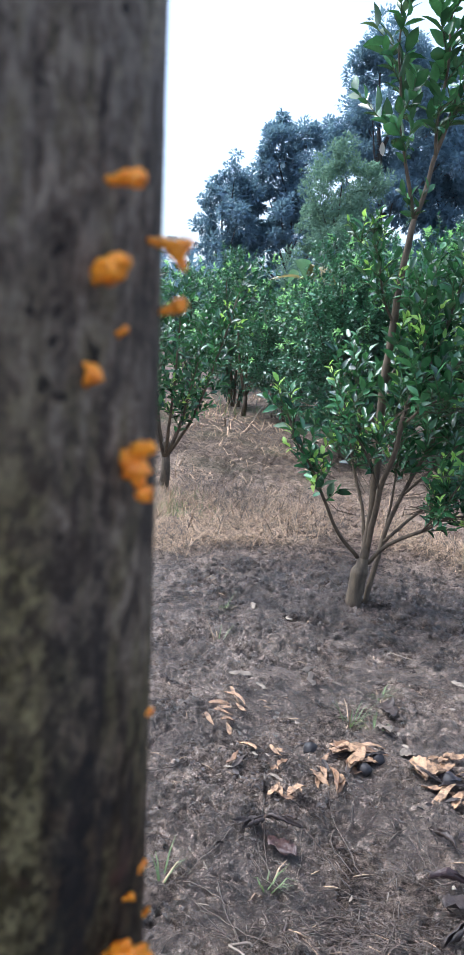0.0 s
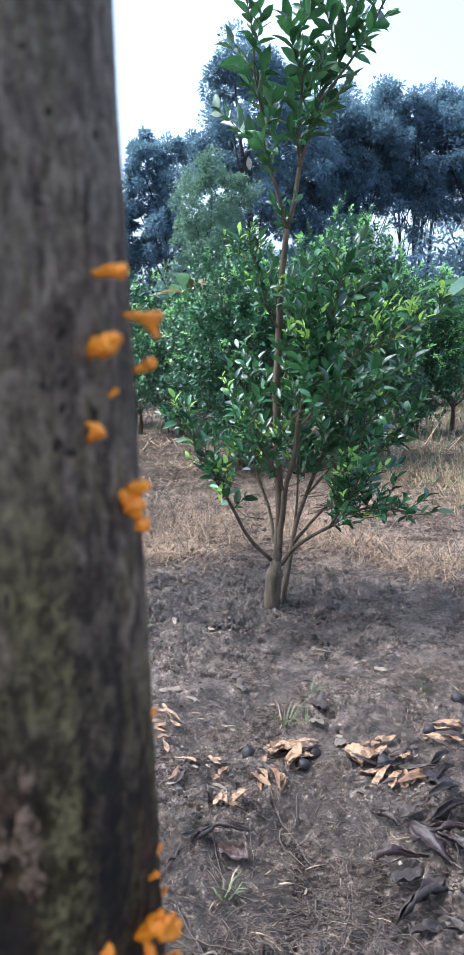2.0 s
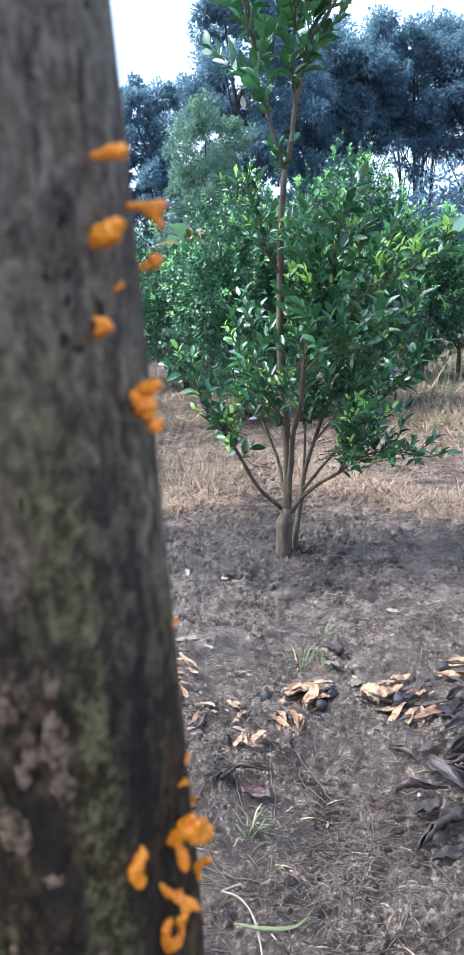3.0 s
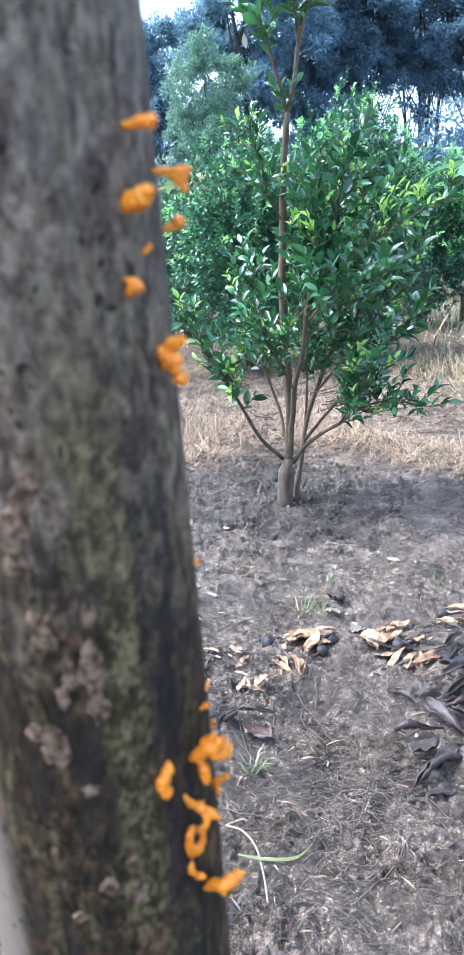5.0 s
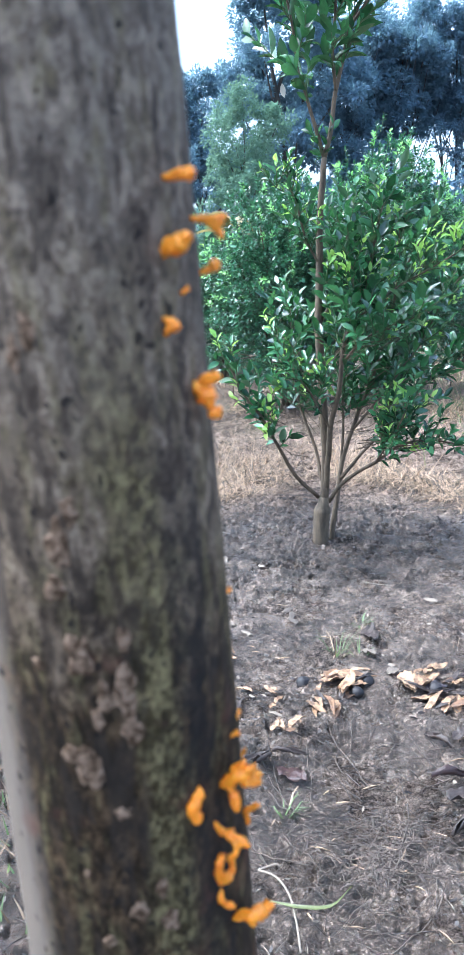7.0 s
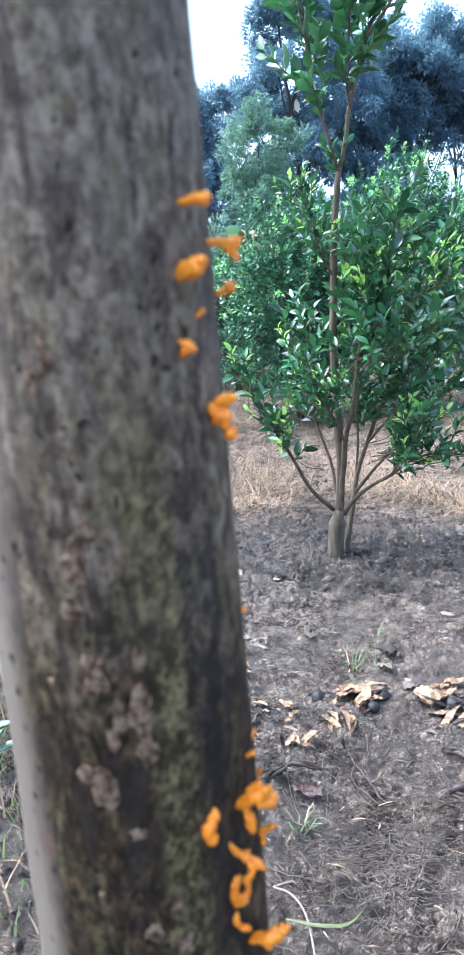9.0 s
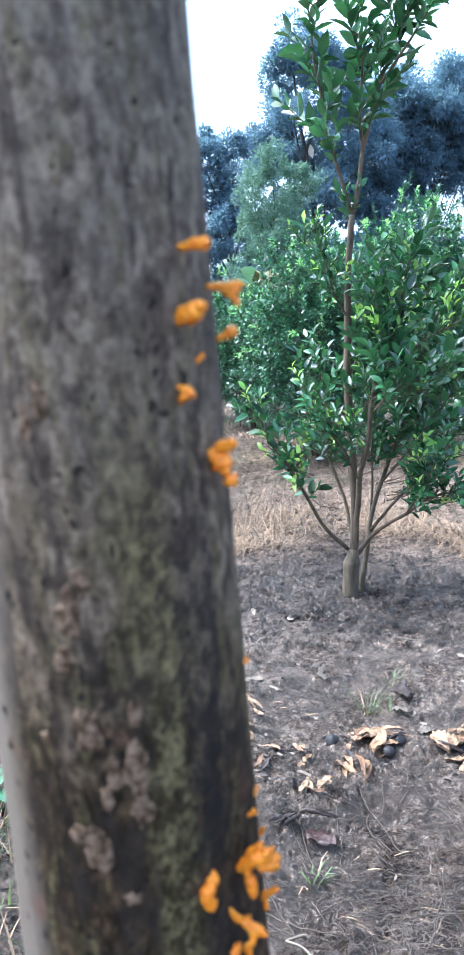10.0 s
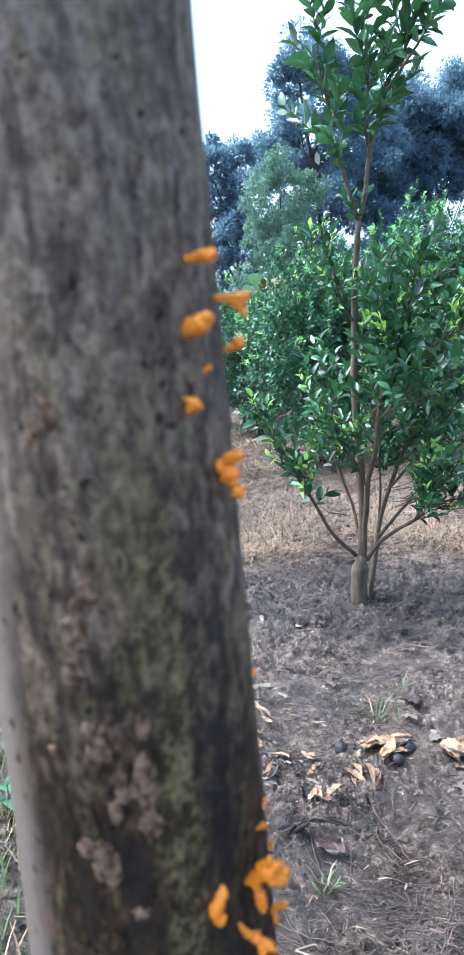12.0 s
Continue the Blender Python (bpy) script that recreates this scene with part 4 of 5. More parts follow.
tall_tree(-3.0, 35, 10.2, 2.5, 0.03, 1, "dark rounded tree behind the orchard", FAR_LEAF_HAZED, 56000, 0.175)
tall_tree(1.55, 40, 15.9, 4.1, 0.08, 2, "tall dark tree with a heavy crown", FAR_LEAF_HAZED, 96000, 0.2, 0.3)
tall_tree(-0.45, 25, 6.8, 1.9, 0.12, 3, "slim feathery light green tree", FEATHERY_HAZED, 40000, 0.11, 0.1)
tall_tree(-5.0, 34, 8.0, 2.1, 0.03, 9, "dark low tree beside the taller one", FAR_LEAF_HAZED, 30000, 0.175)
row_tree = tall_tree(7.6, 45, 15.4, 2.9, 0.66, 4, "tall dark tree with open limbs below its crown", FAR_LEAF_HAZED, 46000, 0.19, 0.14, 5)
row_mate = tall_tree(10.7, 46, 15.7, 2.9, 0.64, 5, "tall dark tree with open limbs below its crown", FAR_LEAF_HAZED, 46000, 0.19, 0.14, 5)
copy_thing(row_tree, pose(13.8, 45, -0.3, 0, 0, 140))
copy_thing(row_mate, pose(4.9, 43, -1.2, 0, 0, 75))
copy_thing(row_mate, pose(17.2, 47, 0.0, 0, 0, 200))


def far_wood():
    """Low scrub under the trees, and the line of woods on the horizon, hazy through leaf colour."""
    r = random.Random(77)
    g = Geo()
    for k in range(30000):
        x = r.uniform(-12, 24)
        y = r.uniform(38, 52)
        z = r.random() ** 0.7 * ((6.0 if x > 11 else 6.3 if x > 3 else 3.9) + 1.6 * noise.noise((x * 0.4, y * 0.2, 0)))
        g.place(SMALL[r.randrange(5)], aim((x, y, z), ball_way(r) + Vector((0, 0, 0.3)), r.uniform(0.25, 0.5), r.uniform(-1, 1)))
    tagged(new("undergrowth", g.mesh("undergrowth", [FAR_LEAF_HAZED])), "dark scrub under the tall trees", "undergrowth", kind="stuff")
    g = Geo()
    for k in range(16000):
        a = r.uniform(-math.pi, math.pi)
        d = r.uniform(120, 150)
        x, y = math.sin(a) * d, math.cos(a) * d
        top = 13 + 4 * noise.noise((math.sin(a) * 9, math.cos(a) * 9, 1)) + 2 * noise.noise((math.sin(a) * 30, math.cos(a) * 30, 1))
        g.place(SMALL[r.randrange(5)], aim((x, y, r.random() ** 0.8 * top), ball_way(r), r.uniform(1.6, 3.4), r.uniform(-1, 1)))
    tagged(new("far_woods", g.mesh("far_woods", [FAR_LEAF_HAZED])), "distant dark woods along the horizon", "woods", kind="stuff")


far_wood()


# ---- straw and grass ----
def blade(g, p, way, length, width, mat, r, bow=0.3):
    way = Vector(way).normalized()
    side = way.cross(Vector((0, 0, 1)))
    side = (side.normalized() if side.length > 0.01 else Vector((1, 0, 0))) * (width / 2)
    start = len(g.v)
    for k in range(3):
        s = k / 2
        c = Vector(p) + way * (length * s) + Vector((0, 0, -bow * s * s * length))
        w = 1 - 0.85 * s
        g.v += [c - side * w, c + side * w]
    for k in range(2):
        a = start + 2 * k
        g.f.append((a, a + 1, a + 3, a + 2))
        g.m.append(mat)


def straw_cover():
    r = random.Random(5)
    g = Geo()
    def cover(n, x0, x1, y0, y1, keep, length, width, flat):
        for _ in range(n):
            x, y = r.uniform(x0, x1), r.uniform(y0, y1)
            if r.random() > keep(x, y):
                continue
            a = r.uniform(0, 6.283)
            up = r.uniform(0.0, 0.25) if r.random() < flat else r.uniform(0.3, 1.3)
            blade(g, (x, y, ground_z(x, y) + r.uniform(0.0, 0.05)), (math.cos(a), math.sin(a), up), length * r.uniform(0.5, 1.5), width * r.uniform(0.6, 1.4), 0 if r.random() < 0.6 else 1, r, r.uniform(0, 0.9))
    def soft(x, y):
        """Ragged mats: a clump beside the trunk, a swath running out across the mud, thin cover behind."""
        torn = 0.5 * noise.noise((x * 3, y * 3, 1)) + 0.35 * noise.noise((x * 9, y * 9, 4))
        clump = max(0.0, min(1.0, (y - (3.72 + 0.75 * x) + 0.35 * torn) * 4)) if x < 0.25 else 0.0
        off = abs((x - 0.43) * 0.8 + (y - 4.1) * 0.6 - 0.06 + 0.16 * torn)
        swath = 1.0 - max(0.0, min(1.0, (off - 0.07) * 7)) if x > 0.3 else 0.0
        behind = max(0.0, min(1.0, (y - 4.3 + 0.6 * torn) * 2)) * 0.14
        clump *= (1.0 - ease_in(y, 4.3, 4.8)) * (1.0 - 0.85 * ease_in(x, -0.02, 0.12))
        return max(clump, swath, behind) * max(0.1, 0.7 + 0.9 * noise.noise((x * 2, y * 2, 3)) + 0.8 * noise.noise((x * 6, y * 8, 5)))
    cover(80000, -1.0, 2.0, 2.9, 5.0, soft, 0.15, 0.0034, 0.66)
    cover(30000, -2.2, 3.2, 4.6, 7.5, lambda x, y: max(0.03, 0.02 + 0.3 * ease_in(x, 0.4, 1.2) + noise.noise((x * 1.4, y * 1.4, 4)) * 1.2 + 0.8 * noise.noise((x * 4, y * 5, 2))), 0.15, 0.006, 0.78)
    cover(14000, -4, 6, 7.0, 14, lambda x, y: 0.3 + noise.noise((x * 0.8, y * 0.8, 4)) + 0.7 * noise.noise((x * 2.5, y * 2.5, 4)), 0.28, 0.013, 0.6)
    tagged(new("straw", g.mesh("straw", [STRAW, STRAW_OLD])), "dry golden straw mulch strewn between the rows", "straw", kind="stuff")
    g = Geo()
    for _ in range(1500):
        x, y = r.gauss(1.75, 0.35), r.gauss(5.7, 0.6)
        blade(g, (x, y, ground_z(x, y) - 0.01), (r.uniform(-0.9, 0.9), r.uniform(-0.9, 0.9), 1.0), r.uniform(0.12, 0.4), 0.005, 0 if r.random() < 0.6 else 1, r, r.uniform(0.2, 0.9))
    tagged(new("dry_grass", g.mesh("dry_grass", [STRAW, GRASS])), "standing dry yellow grass beside the row", "grass", kind="stuff")
    g = Geo()
    def green(n, x0, x1, y0, y1, length, keep):
        for _ in range(n):
            x, y = r.uniform(x0, x1), r.uniform(y0, y1)
            if r.random() < keep(x, y):
                blade(g, (x, y, ground_z(x, y) - 0.01), (r.uniform(-0.5, 0.5), r.uniform(-0.5, 0.5), 1), length * r.uniform(0.5, 1.3), 0.006, 0 if r.random() < 0.6 else 1, r, r.uniform(0, 0.6))
    patch = lambda x, y: max(0, noise.noise((x * 0.8, y * 0.5, 8)) * 2.2)
    green(9000, -4, 6, 6, 16, 0.25, patch)
    green(3500, 1.6, 5.5, 7.5, 13, 0.3, lambda x, y: 0.8)
    green(420, -0.78, -0.5, 4.0, 4.35, 0.09, lambda x, y: 0.3 + noise.noise((x * 9, y * 9, 1)))
    green(1500, -1.1, -0.55, 3.9, 4.5, 0.1, lambda x, y: max(0, noise.noise((x * 3, y * 3, 2)) * 2))
    green(1600, -0.95, -0.44, 1.05, 1.9, 0.1, lambda x, y: max(0, 0.4 + noise.noise((x * 5, y * 5, 2))))
    tagged(new("grass", g.mesh("grass", [GRASS, STRAW])), "sparse green grass between the rows", "grass", kind="stuff")


straw_cover()


# ---- litter on the mud ----
def flat_leaf(name, x, y, length, width, turn, mat, label, seed, curl=0.3, lift=0.004, tilt=0.0, group=""):
    """A fallen papery leaf: ragged, twisted and rolled along its length."""
    r = random.Random(seed)
    g = Geo()
    n = 12
    twist, roll = r.uniform(-1.3, 1.3), r.uniform(0.5, 1.7) * curl
    for k in range(n + 1):
        s = k / n
        w = width * (math.sin(math.pi * (0.03 + 0.95 * s) ** 0.85) ** 0.9) / 2
        for j in (-1, -0.5, 0, 0.5, 1):
            ragged = 1 + 0.28 * noise.noise((s * 6, j * 3 + seed, seed * 0.7))
            a = roll * j + twist * (s - 0.5)
            q = Vector((w * math.cos(a) * j * ragged, length * (s - 0.5), w * abs(j) * math.sin(abs(roll)) * 0.8 + w * j * math.sin(twist * (s - 0.5))))
            q.z += 0.07 * length * math.sin(s * 4 + seed) + 0.22 * width * noise.noise((s * 8, j * 2.5, seed)) + 0.05 * width * (1 - abs(j)) * math.sin(s * 40)
            q.x += 0.1 * length * math.sin(s * 2.5 + seed * 2)
            g.v.append(q)
    for k in range(n):
        for j in range(4):
            a = k * 5 + j
            g.f.append((a, a + 1, a + 6, a + 5))
    g.m = [0] * len(g.f)
    me = g.mesh(name, [mat])
    ob = new(name, me)
    solid = ob.modifiers.new("thickness", "SOLIDIFY")
    solid.thickness = 0.0009
    low = min(v.z for v in g.v)
    ob.matrix_world = Matrix.Translation((x, y, ground_z(x, y) - low + lift)) @ Matrix.Rotation(turn, 4, "Z") @ Matrix.Rotation(tilt, 4, "Y")
    tagged(ob, label, "leaf", group)


def strew(leaves, mat, label, seed, curl=0.42, tilt=0.25):
    """Fallen leaves at their places: (x, y, length, width, turn)."""
    r = random.Random(seed)
    for k, (x, y, length, width, turn) in enumerate(leaves):
        if mat is DRY_LEAF and width > 0.013:
            shred = r.uniform(-0.6, 0.6)
            flat_leaf("fallen_leaf", x + r.uniform(-0.02, 0.02), y + r.uniform(-0.03, 0.03), length * r.uniform(0.6, 1.0), width * r.uniform(0.6, 1.2), turn + shred, mat, label, seed * 50 + 30 + k, curl * 1.2, 0.004, r.uniform(-tilt, tilt), "fallen leaves")
        flat_leaf("fallen_leaf", x, y, length, width * (1.25 if mat is DRY_LEAF else 1.1), turn, mat, label, seed * 50 + k, curl * r.uniform(0.5, 1.4), 0.006 + 0.0012 * (k % 6), r.uniform(-tilt, tilt), "fallen leaves")


TAN_LABEL = "dry tan curled leaf lying on the mud"
strew([(0.177, 1.856, 0.15, 0.02, -1.26), (0.154, 1.846, 0.114, 0.035, -1.04), (0.183, 1.785, 0.1, 0.05, -0.63), (0.169, 1.804, 0.1, 0.03, -0.18),
       (0.093, 1.792, 0.037, 0.012, -0.71), (0.11, 1.681, 0.12, 0.016, -3.04), (0.131, 1.678, 0.065, 0.024, -3.12), (0.085, 1.704, 0.064, 0.018, -2.4), (0.137, 1.849, 0.065, 0.03, -0.62)],
      DRY_LEAF, TAN_LABEL, 1)
strew([(-0.019, 1.837, 0.046, 0.012, -1.05), (-0.023, 1.744, 0.042, 0.016, -2.7), (-0.005, 1.75, 0.051, 0.014, -0.49), (-0.028, 1.795, 0.051, 0.01, -2.25),
       (-0.002, 1.605, 0.055, 0.02, -2.96), (0.036, 1.601, 0.049, 0.016, -1.15), (0.025, 1.628, 0.038, 0.016, -0.38)],
      DRY_LEAF, "small dry tan leaf shred on the mud", 2)
strew([(0.319, 1.804, 0.082, 0.035, -2.63), (0.357, 1.807, 0.074, 0.04, -0.94), (0.382, 1.841, 0.056, 0.025, -0.57), (0.425, 1.886, 0.06, 0.02, -0.77), (0.356, 1.752, 0.073, 0.018, -1.32),
       (0.372, 1.724, 0.097, 0.015, -0.87), (0.411, 1.714, 0.075, 0.024, -0.5), (0.45, 1.712, 0.094, 0.02, -1.13), (0.388, 1.869, 0.041, 0.02, -0.94), (0.454, 1.802, 0.047, 0.016, -0.54),
       (0.424, 1.816, 0.038, 0.016, -0.82), (0.446, 1.729, 0.051, 0.014, -1.21), (0.445, 1.756, 0.096, 0.006, -1.38)],
      DRY_LEAF, TAN_LABEL, 3)
strew([(0.598, 1.969, 0.08, 0.018, -1.8), (0.557, 1.909, 0.065, 0.026, -2.1), (0.625, 1.988, 0.049, 0.016, -1.17), (0.596, 1.893, 0.052, 0.02, -1.83), (0.66, 1.93, 0.07, 0.024, -1.2), (0.69, 1.87, 0.06, 0.02, -2.2)],
      DRY_LEAF, TAN_LABEL, 4)
strew([(-0.166, 2.03, 0.11, 0.012, -2.38), (-0.167, 2.083, 0.1, 0.008, -2.59), (-0.181, 1.938, 0.051, 0.014, -1.79), (-0.158, 1.857, 0.051, 0.012, -2.86), (-0.138, 1.978, 0.047, 0.012, -2.21),
       (-0.128, 1.722, 0.061, 0.012, -0.54), (-0.101, 1.792, 0.059, 0.014, -2.2), (-0.2, 1.99, 0.06, 0.014, -1.2), (-0.21, 1.9, 0.06, 0.012, -2.7)],
      DRY_LEAF, "narrow dry leaf shred on the mud", 5)
strew([(0.5, 1.57, 0.11, 0.036, -1.27), (0.46, 1.493, 0.14, 0.04, -1.12), (0.426, 1.46, 0.13, 0.036, -2.78), (0.352, 1.395, 0.11, 0.034, -1.51), (0.49, 1.44, 0.12, 0.034, -2.0)],
      RED_LEAF, "long wet red-brown leaf rotting on the mud", 6, 1.1, 0.15)
strew([(0.344, 1.551, 0.081, 0.035, -2.72), (0.362, 1.277, 0.127, 0.042, -0.86), (0.387, 1.329, 0.1, 0.04, -0.8), (0.36, 1.229, 0.075, 0.03, -1.33), (0.353, 1.345, 0.08, 0.04, -0.81), (0.4, 1.27, 0.11, 0.034, -2.2), (0.535, 1.801, 0.067, 0.03, -1.14),
       (0.528, 1.719, 0.073, 0.03, -0.78), (0.5, 1.64, 0.09, 0.03, -1.0), (0.015, 1.517, 0.079, 0.022, -1.75), (-0.045, 1.478, 0.063, 0.03, -0.66), (-0.061, 1.498, 0.069, 0.022, -0.95), (-0.111, 1.717, 0.066, 0.02, -0.66)],
      BROWN_LEAF, "rotting dark brown leaf on the mud", 7, 1.2, 0.15)
strew([(0.13, 1.82, 0.08, 0.016, -0.9), (0.2, 1.82, 0.09, 0.018, -1.4), (0.16, 1.76, 0.07, 0.014, -0.3), (0.1, 1.75, 0.07, 0.012, -2.6), (0.34, 1.78, 0.08, 0.016, -2.2), (0.4, 1.76, 0.09, 0.018, -1.0),
       (0.44, 1.83, 0.08, 0.016, -0.5), (0.47, 1.77, 0.09, 0.016, -1.9), (0.39, 1.7, 0.06, 0.012, -1.3), (0.6, 1.93, 0.09, 0.018, -1.5), (0.56, 1.86, 0.07, 0.014, -2.4)],
      BROWN_LEAF, "narrow dark rotting leaf among dry leaves", 12, 0.8, 0.2)
strew([(0.503, 1.688, 0.11, 0.045, 3.11), (0.391, 1.786, 0.056, 0.03, -1.48)], PURPLE_LEAF, "wet purple-grey leaf on the mud", 8, 0.3, 0.1)
strew([(0.017, 1.456, 0.085, 0.045, -2.57), (0.48, 1.849, 0.036, 0.016, -1.43)], RED_LEAF, "red-brown wet leaf lying on the mud", 9, 0.25, 0.2)
strew([(0.304, 1.882, 0.045, 0.034, -2.11), (0.243, 1.968, 0.05, 0.035, -2.57)], PALE_LEAF, "small pale grey leaf lying on the mud", 10, 0.2, 0.1)
strew([(0.273, 2.079, 0.11, 0.05, 3.11), (0.406, 1.575, 0.057, 0.03, -1.19)], BROWN_LEAF, "brown leaf half sunk in mud", 11, 0.3, 0.2)


def nut(x, y, radius, seed):
    bm = bmesh.new()
    bmesh.ops.create_icosphere(bm, subdivisions=3, radius=radius)
    for v in bm.verts:
        v.co *= 1 + 0.14 * noise.noise(v.co * 70 + Vector((seed, 0, 0)))
        v.co.z *= 0.9
    me = bpy.data.meshes.new("seed_husk")
    bm.to_mesh(me)
    bm.free()
    me.materials.append(NUT)
    me.polygons.foreach_set("use_smooth", [True] * len(me.polygons))
    ob = new("seed_husk", me)
    ob.location = (x, y, ground_z(x, y) + radius * 0.3)
    tagged(ob, "round black seed husk lying on the mud", "seed husk", "black seed husks")


for seed, (x, y, radius) in enumerate(((0.057, 1.845, 0.019), (0.189, 1.774, 0.018), (0.222, 1.831, 0.02), (0.389, 1.788, 0.018), (0.548, 1.954, 0.017), (0.683, 2.151, 0.02))):
    nut(x, y, radius, seed + 1)


def chip(x, y, length, radius, turn, seed, mat, label):
    """A flat split of wood with torn ends, half pressed into the mud."""
    r = random.Random(seed)
    g = Geo()
    cuts = [(-0.5, 0.35), (-0.44, 0.8), (-0.2, 1.0), (0.1, 0.85), (0.32, 1.0), (0.44, 0.5), (0.5, 0.12)]
    g.tube([Vector((length * s, radius * 0.5 * r.uniform(-1, 1), radius * 0.2 * r.uniform(-1, 1))) for s, w in cuts], [radius * w * r.uniform(0.8, 1.15) for s, w in cuts], 6, 0, 0.5)
    for k, p in enumerate(g.v):
        g.v[k] = Vector((p.x + radius * 0.5 * noise.noise(p * 300), p.y, p.z * 0.5))
    ob = new("wood_chip", g.mesh("wood_chip", [mat], False))
    ob.matrix_world = Matrix.Translation((x, y, ground_z(x, y) + radius * 0.35)) @ Matrix.Rotation(turn, 4, "Z") @ Matrix.Rotation(r.uniform(-0.15, 0.15), 4, "Y")
    tagged(ob, label, "wood chip", "wood chips")


for seed, (x, y, length, radius, turn) in enumerate((
        (-0.167, 2.208, 0.076, 0.011, 0.31), (-0.099, 2.14, 0.044, 0.007, -0.69), (-0.201, 2.802, 0.12, 0.011, -1.43), (-0.061, 2.72, 0.06, 0.009, -1.32), (0.029, 2.341, 0.075, 0.011, 0.82),
        (0.042, 2.252, 0.11, 0.012, -1.45), (0.054, 2.51, 0.051, 0.009, -0.99), (0.123, 2.272, 0.044, 0.006, -0.56), (0.489, 2.335, 0.045, 0.014, -1.28), (-0.005, 2.675, 0.05, 0.007, -0.27),
        (-0.012, 1.69, 0.043, 0.006, -0.51), (-0.024, 1.837, 0.044, 0.005, -0.58), (0.018, 1.679, 0.045, 0.005, -0.48), (0.338, 2.513, 0.104, 0.004, -0.23), (0.495, 2.564, 0.048, 0.005, -1.19))):
    grey = seed in (4, 5, 7, 9)
    chip(x, y, length, radius, turn, seed, STRAW_OLD if grey else WOOD_CHIP, "grey wood chip lying on the mud" if grey else "pale wood chip lying on the mud")


def tuft(x, y, count, length, seed, label):
    r = random.Random(seed)
    g = Geo()
    for _ in range(count):
        a = r.uniform(0, 6.283)
        d = r.random() * 0.02
        blade(g, (math.cos(a) * d, math.sin(a) * d, -0.01), (math.cos(a) * 0.5, math.sin(a) * 0.5, 1), length * r.uniform(0.4, 1.2), 0.0045, 0 if r.random() < 0.75 else 1, r, r.uniform(0.1, 0.9))
    ob = new("grass_tuft", g.mesh("grass_tuft", [GRASS, STRAW]))
    ob.location = (x, y, ground_z(x, y))
    tagged(ob, label, "grass", "grass tufts on the mud")


def weed(x, y, seed):
    r = random.Random(seed)
    plant = new("weed")
    plant.location = (x, y, ground_z(x, y) - 0.005)
    tagged(plant, "small broad-leaved green weed growing from mud", "weed", "weeds")
    g = Geo()
    g.tube([(0, 0, -0.01), (0.005, 0, 0.04), (0, 0.005, 0.09)], [0.003, 0.0025, 0.0015], 6)
    part("stem", g, [TWIG_GREEN], plant)
    for k in range(6):
        a = k * 2.4 + r.random()
        g = Geo()
        g.place(LEAVES[k % len(LEAVES)], aim((0, 0, 0.03 + 0.01 * k), (math.cos(a), math.sin(a), 0.4), r.uniform(0.06, 0.1)))
        part("leaf", g, [CITRUS_LEAF], plant)


weed(-0.71, 1.56, 1)
weed(-0.78, 1.4, 2)
tuft(0.16, 2.02, 22, 0.12, 1, "sparse green grass tuft growing from mud")
tuft(0.245, 2.2, 16, 0.1, 2, "sparse green grass tuft growing from mud")
tuft(-0.005, 1.34, 14, 0.09, 3, "small green grass tuft growing from mud")
tuft(-0.27, 2.4, 7, 0.1, 4, "few green grass blades growing from mud")
tuft(-0.3, 2.75, 8, 0.1, 5, "few green grass blades growing from mud")
tuft(0.6, 2.2, 8, 0.08, 6, "thin dry and green grass tuft")
tuft(-0.2, 1.3, 6, 0.11, 7, "few long green grass blades")
tuft(0.22, 1.98, 8, 0.14, 8, "long bent green grass blades")


def long_stalk():
    g = Geo()
    z = 0.02
    pts = smooth_path([(-0.05, 1.152, z), (-0.02, 1.125, z + 0.01), (0.002, 1.083, z + 0.012), (0.012, 1.04, z), (0.017, 0.99, z - 0.01)], 4)
    g.tube(pts, [0.002] * len(pts), 6)
    g.tube(smooth_path([(-0.05, 1.152, z), (-0.02, 1.16, z + 0.004), (-0.012, 1.158, z)], 4), [0.0025] * 9, 6)
    stalk = new("grass_stalk", g.mesh("grass_stalk", [WOOD_CHIP]))
    tagged(stalk, "pale broken grass stalk with a yellow-green blade", "grass")
    g = Geo()
    line = smooth_path([(-0.03, 1.082, z), (0.02, 1.054, z + 0.014), (0.07, 1.05, z + 0.02), (0.107, 1.082, z + 0.03)], 5)
    n = len(line)
    for k, p in enumerate(line):
        w = 0.0042 * math.sin(math.pi * (0.12 + 0.87 * k / (n - 1)))
        g.v += [p + Vector((0, w, 0.001)), p + Vector((0, 0, -0.001)), p + Vector((0, -w, 0.001))]
    for k in range(n - 1):
        a = 3 * k
        g.f += [(a, a + 1, a + 4, a + 3), (a + 1, a + 2, a + 5, a + 4)]
        g.m += [0, 0]
    part("blade", g, [YELLOW_BLADE], stalk, "yellow-green bent grass blade")


long_stalk()


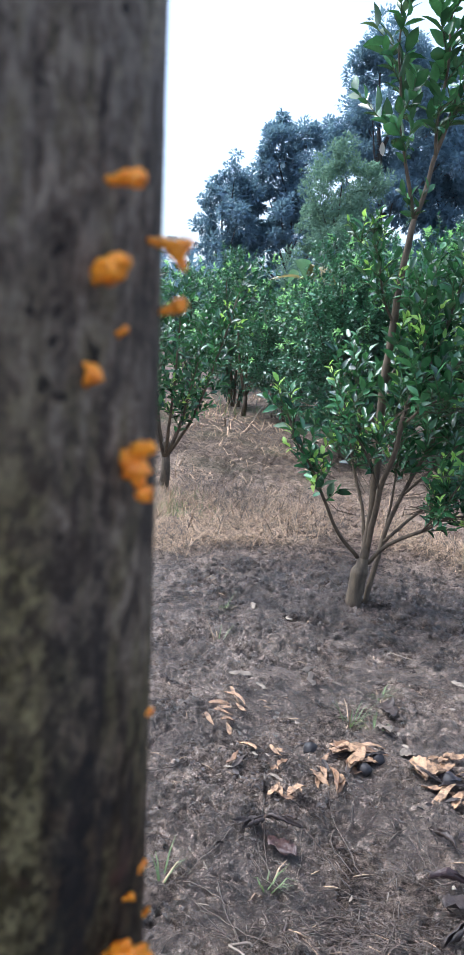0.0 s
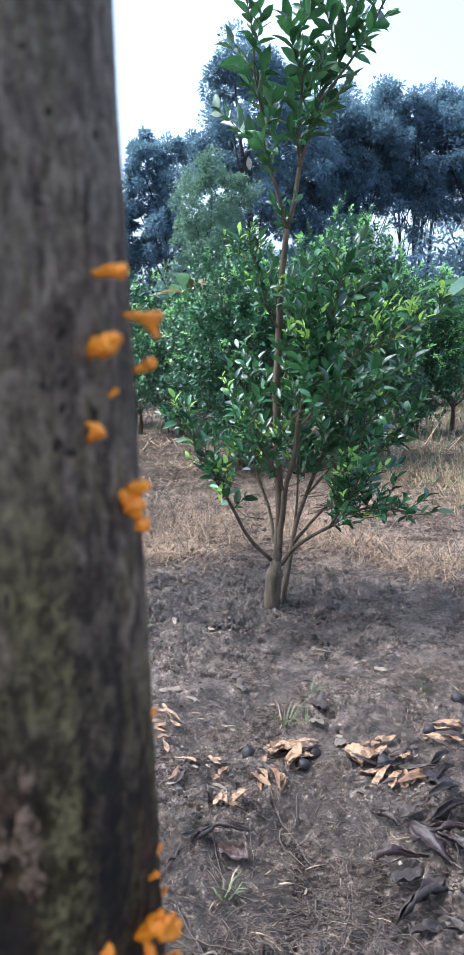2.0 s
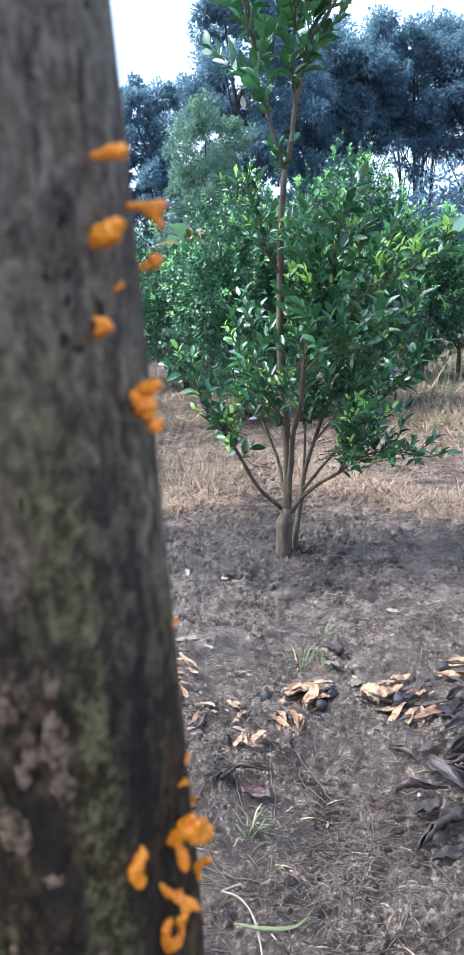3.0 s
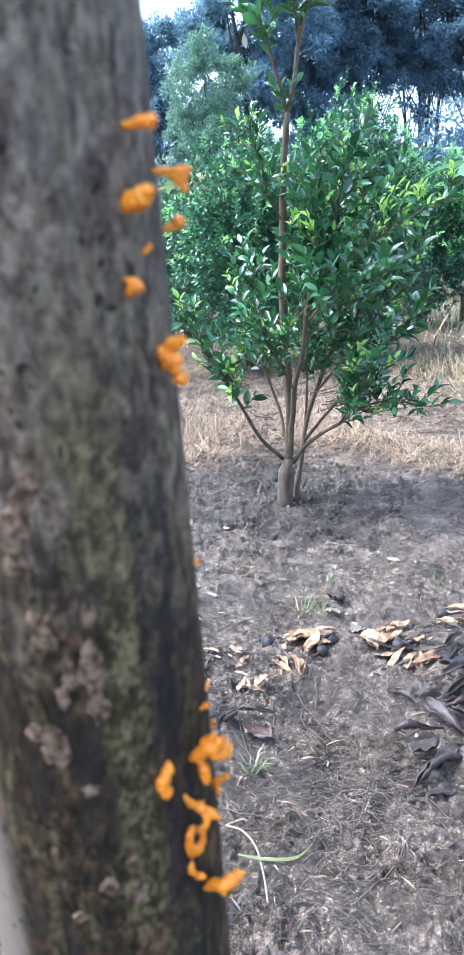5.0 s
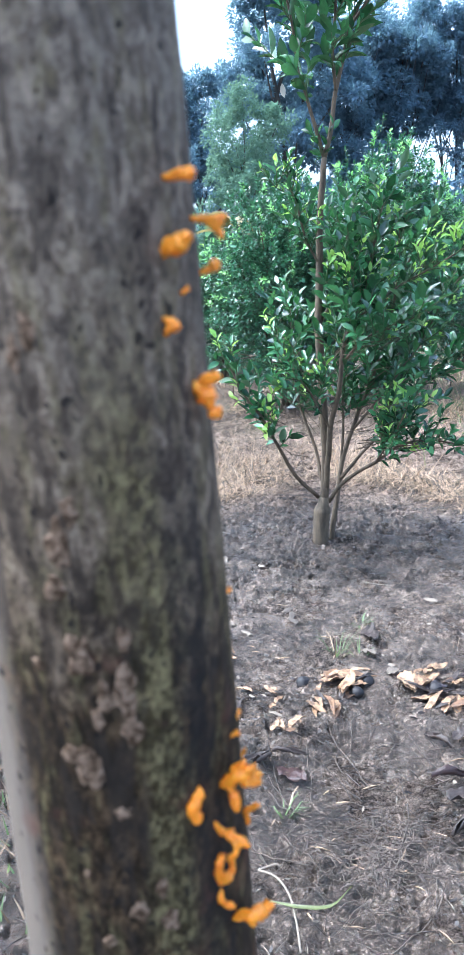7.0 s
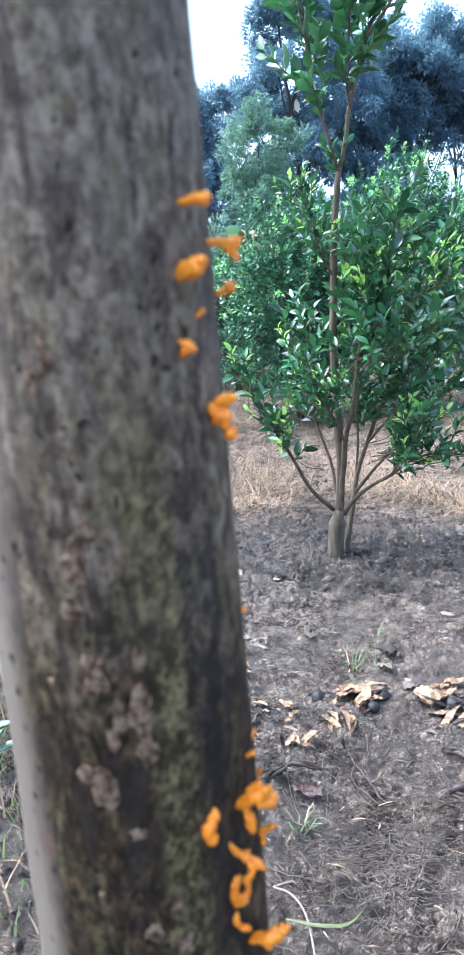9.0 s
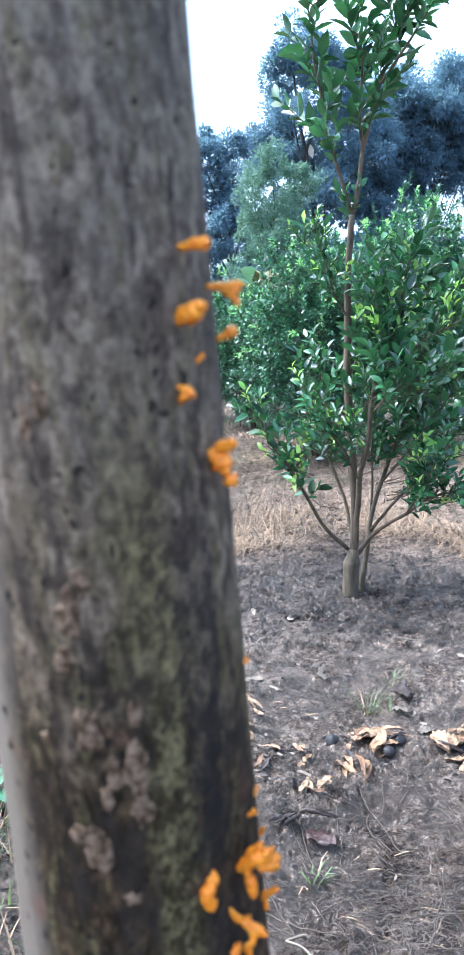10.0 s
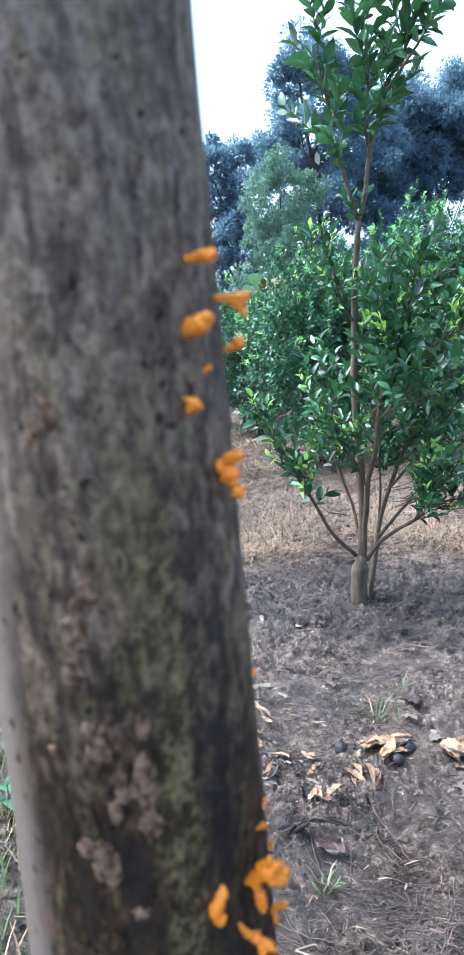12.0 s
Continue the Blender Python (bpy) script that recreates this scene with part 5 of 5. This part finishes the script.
def mud_litter():
    """Uncounted crumbs, chips, rootlets and straw bits on the mud."""
    r = random.Random(12)
    g = Geo()
    for _ in range(2600):
        x, y = r.uniform(-0.7, 1.2), r.uniform(0.95, 3.7)
        a, l = r.uniform(0, 6.283), r.uniform(0.006, 0.045)
        p = Vector((x, y, ground_z(x, y) + 0.002))
        q = Vector((x + math.cos(a) * l, y + math.sin(a) * l, 0))
        q.z = ground_z(q.x, q.y) + 0.003
        g.tube([p, p.lerp(q, 0.5) + Vector((0, 0, 0.002)), q], [0.0007, 0.0013 * r.uniform(0.5, 1.4), 0.0005], 5, r.choice((0, 3, 1, 1, 1, 2, 2, 2, 2)))
    for _ in range(800):
        side = r.random()
        x, y = (r.gauss(-0.08, 0.09), r.gauss(1.75, 0.2)) if side < 0.25 else (r.gauss(0.5, 0.14), r.gauss(1.55, 0.25)) if side < 0.5 else (r.uniform(-0.6, 1.0), r.uniform(1.0, 3.5))
        a, l, w = r.uniform(0, 6.283), r.uniform(0.006, 0.022), r.uniform(0.003, 0.008)
        z = ground_z(x, y) + 0.004
        c, s = math.cos(a), math.sin(a)
        start = len(g.v)
        for u, v in ((-1, -0.3), (-0.3, -1), (0.7, -0.7), (1, 0.2), (0.3, 1), (-0.6, 0.7)):
            u, v = u * l / 2 * r.uniform(0.7, 1.2), v * w / 2 * r.uniform(0.6, 1.3)
            g.v.append(Vector((x + c * u - s * v, y + s * u + c * v, z + r.uniform(-0.003, 0.005))))
        g.f += [(start, start + 1, start + 2), (start, start + 2, start + 3), (start, start + 3, start + 4), (start, start + 4, start + 5)]
        g.m += [r.choice((0, 1, 1, 2, 2, 2, 2, 2, 2))] * 4
    tagged(new("litter", g.mesh("litter", [WOOD_CHIP, STRAW_OLD, BROWN_LEAF, STRAW])), "small chips and leaf crumbs on the mud", "litter", kind="stuff")
    g = Geo()
    for k in range(400):
        near = r.random() < 0.55
        x, y = (r.gauss(0.13, 0.16), r.gauss(1.18, 0.13)) if near else (r.uniform(-0.5, 0.9), r.uniform(1.2, 3.4))
        a = r.gauss(0.0, 0.5) if near else r.uniform(0, 6.283)
        l = r.uniform(0.03, 0.13)
        pts = []
        for s in range(6):
            pts.append(Vector((x, y, ground_z(x, y) + 0.003 + r.random() * 0.006)))
            a += r.uniform(-0.35, 0.35)
            x, y = x + math.cos(a) * l / 5, y + math.sin(a) * l / 5
        g.tube(pts, [0.0007 * r.uniform(0.5, 1.2)] * 6, 4, 2 if k % 2 else 0, 0, False)
    for k in range(420):
        x, y = r.gauss(0.18, 0.075), r.gauss(1.22, 0.045)
        a = r.uniform(0, 6.283)
        blade(g, (x, y, ground_z(x, y) + 0.004), (math.cos(a), math.sin(a), r.uniform(0, 0.3)), r.uniform(0.02, 0.06), 0.0017, 2 if r.random() < 0.55 else 0 if r.random() < 0.9 else 1, r, 0.3)
    for k in range(160):
        x, y = r.gauss(0.56, 0.1), r.gauss(2.25, 0.12)
        a = r.uniform(0, 6.283)
        blade(g, (x, y, ground_z(x, y) + 0.004), (math.cos(a), math.sin(a), r.uniform(0, 0.4)), r.uniform(0.05, 0.13), 0.0018, 0 if r.random() < 0.85 else 1, r, 0.3)
    for k in range(46):
        x, y = r.gauss(0.2, 0.22), r.uniform(1.12, 1.75)
        a, l = r.gauss(-1.2, 0.7), r.uniform(0.08, 0.26)
        pts = []
        for s in range(9):
            pts.append(Vector((x, y, ground_z(x, y) + 0.004)))
            a += r.uniform(-0.3, 0.3)
            x, y = x + math.cos(a) * l / 8, y + math.sin(a) * l / 8
        g.tube(pts, [0.0011 * r.uniform(0.6, 1.2)] * 9, 5, 2 if k % 3 else 0, 0, False)
    tagged(new("rootlets", g.mesh("rootlets", [ROOT, STRAW, ROOT])), "thin dark roots and dead grass matted on mud", "roots", kind="stuff")


mud_litter()


def mud_clods():
    """Loose crumbs and lumps of tilled mud, thickest round the trunk."""
    r = random.Random(31)
    shapes = []
    for k in range(8):
        bm = bmesh.new()
        bmesh.ops.create_icosphere(bm, subdivisions=1, radius=1.0)
        shapes.append(([v.co * (1 + 0.45 * noise.noise(v.co * 1.3 + Vector((k * 5, 0, 0)))) for v in bm.verts], [tuple(v.index for v in f.verts) for f in bm.faces]))
        bm.free()
    g = Geo()
    for k in range(5200):
        if k < 3200:
            a, d = r.uniform(0, 6.283), 0.75 * r.random() ** 0.7
            x, y = 0.16 + math.cos(a) * d * 0.9, 3.02 + math.sin(a) * d * 0.85
            size = 0.003 + 0.012 * r.random() ** 3
        else:
            x, y = r.uniform(-0.55, 1.0), r.uniform(1.0, 3.6)
            size = 0.002 + 0.006 * r.random() ** 3
        if noise.noise((x * 5, y * 5, 12)) + 0.5 * noise.noise((x * 14, y * 14, 2)) < -0.12:
            continue
        m = Matrix.Translation((x, y, ground_z(x, y) + size * 0.15)) @ Matrix.Rotation(r.uniform(0, 6.283), 4, (r.uniform(-1, 1), r.uniform(-1, 1), 1)) @ Matrix.Diagonal((size * r.uniform(0.8, 1.5), size, size * r.uniform(0.5, 0.9), 1))
        g.place(shapes[r.randrange(8)], m)
    tagged(new("mud_clods", g.mesh("mud_clods", [MUD])), "crumbly wet brown mud clods round the trunk", "mud clods", kind="stuff")


mud_clods()
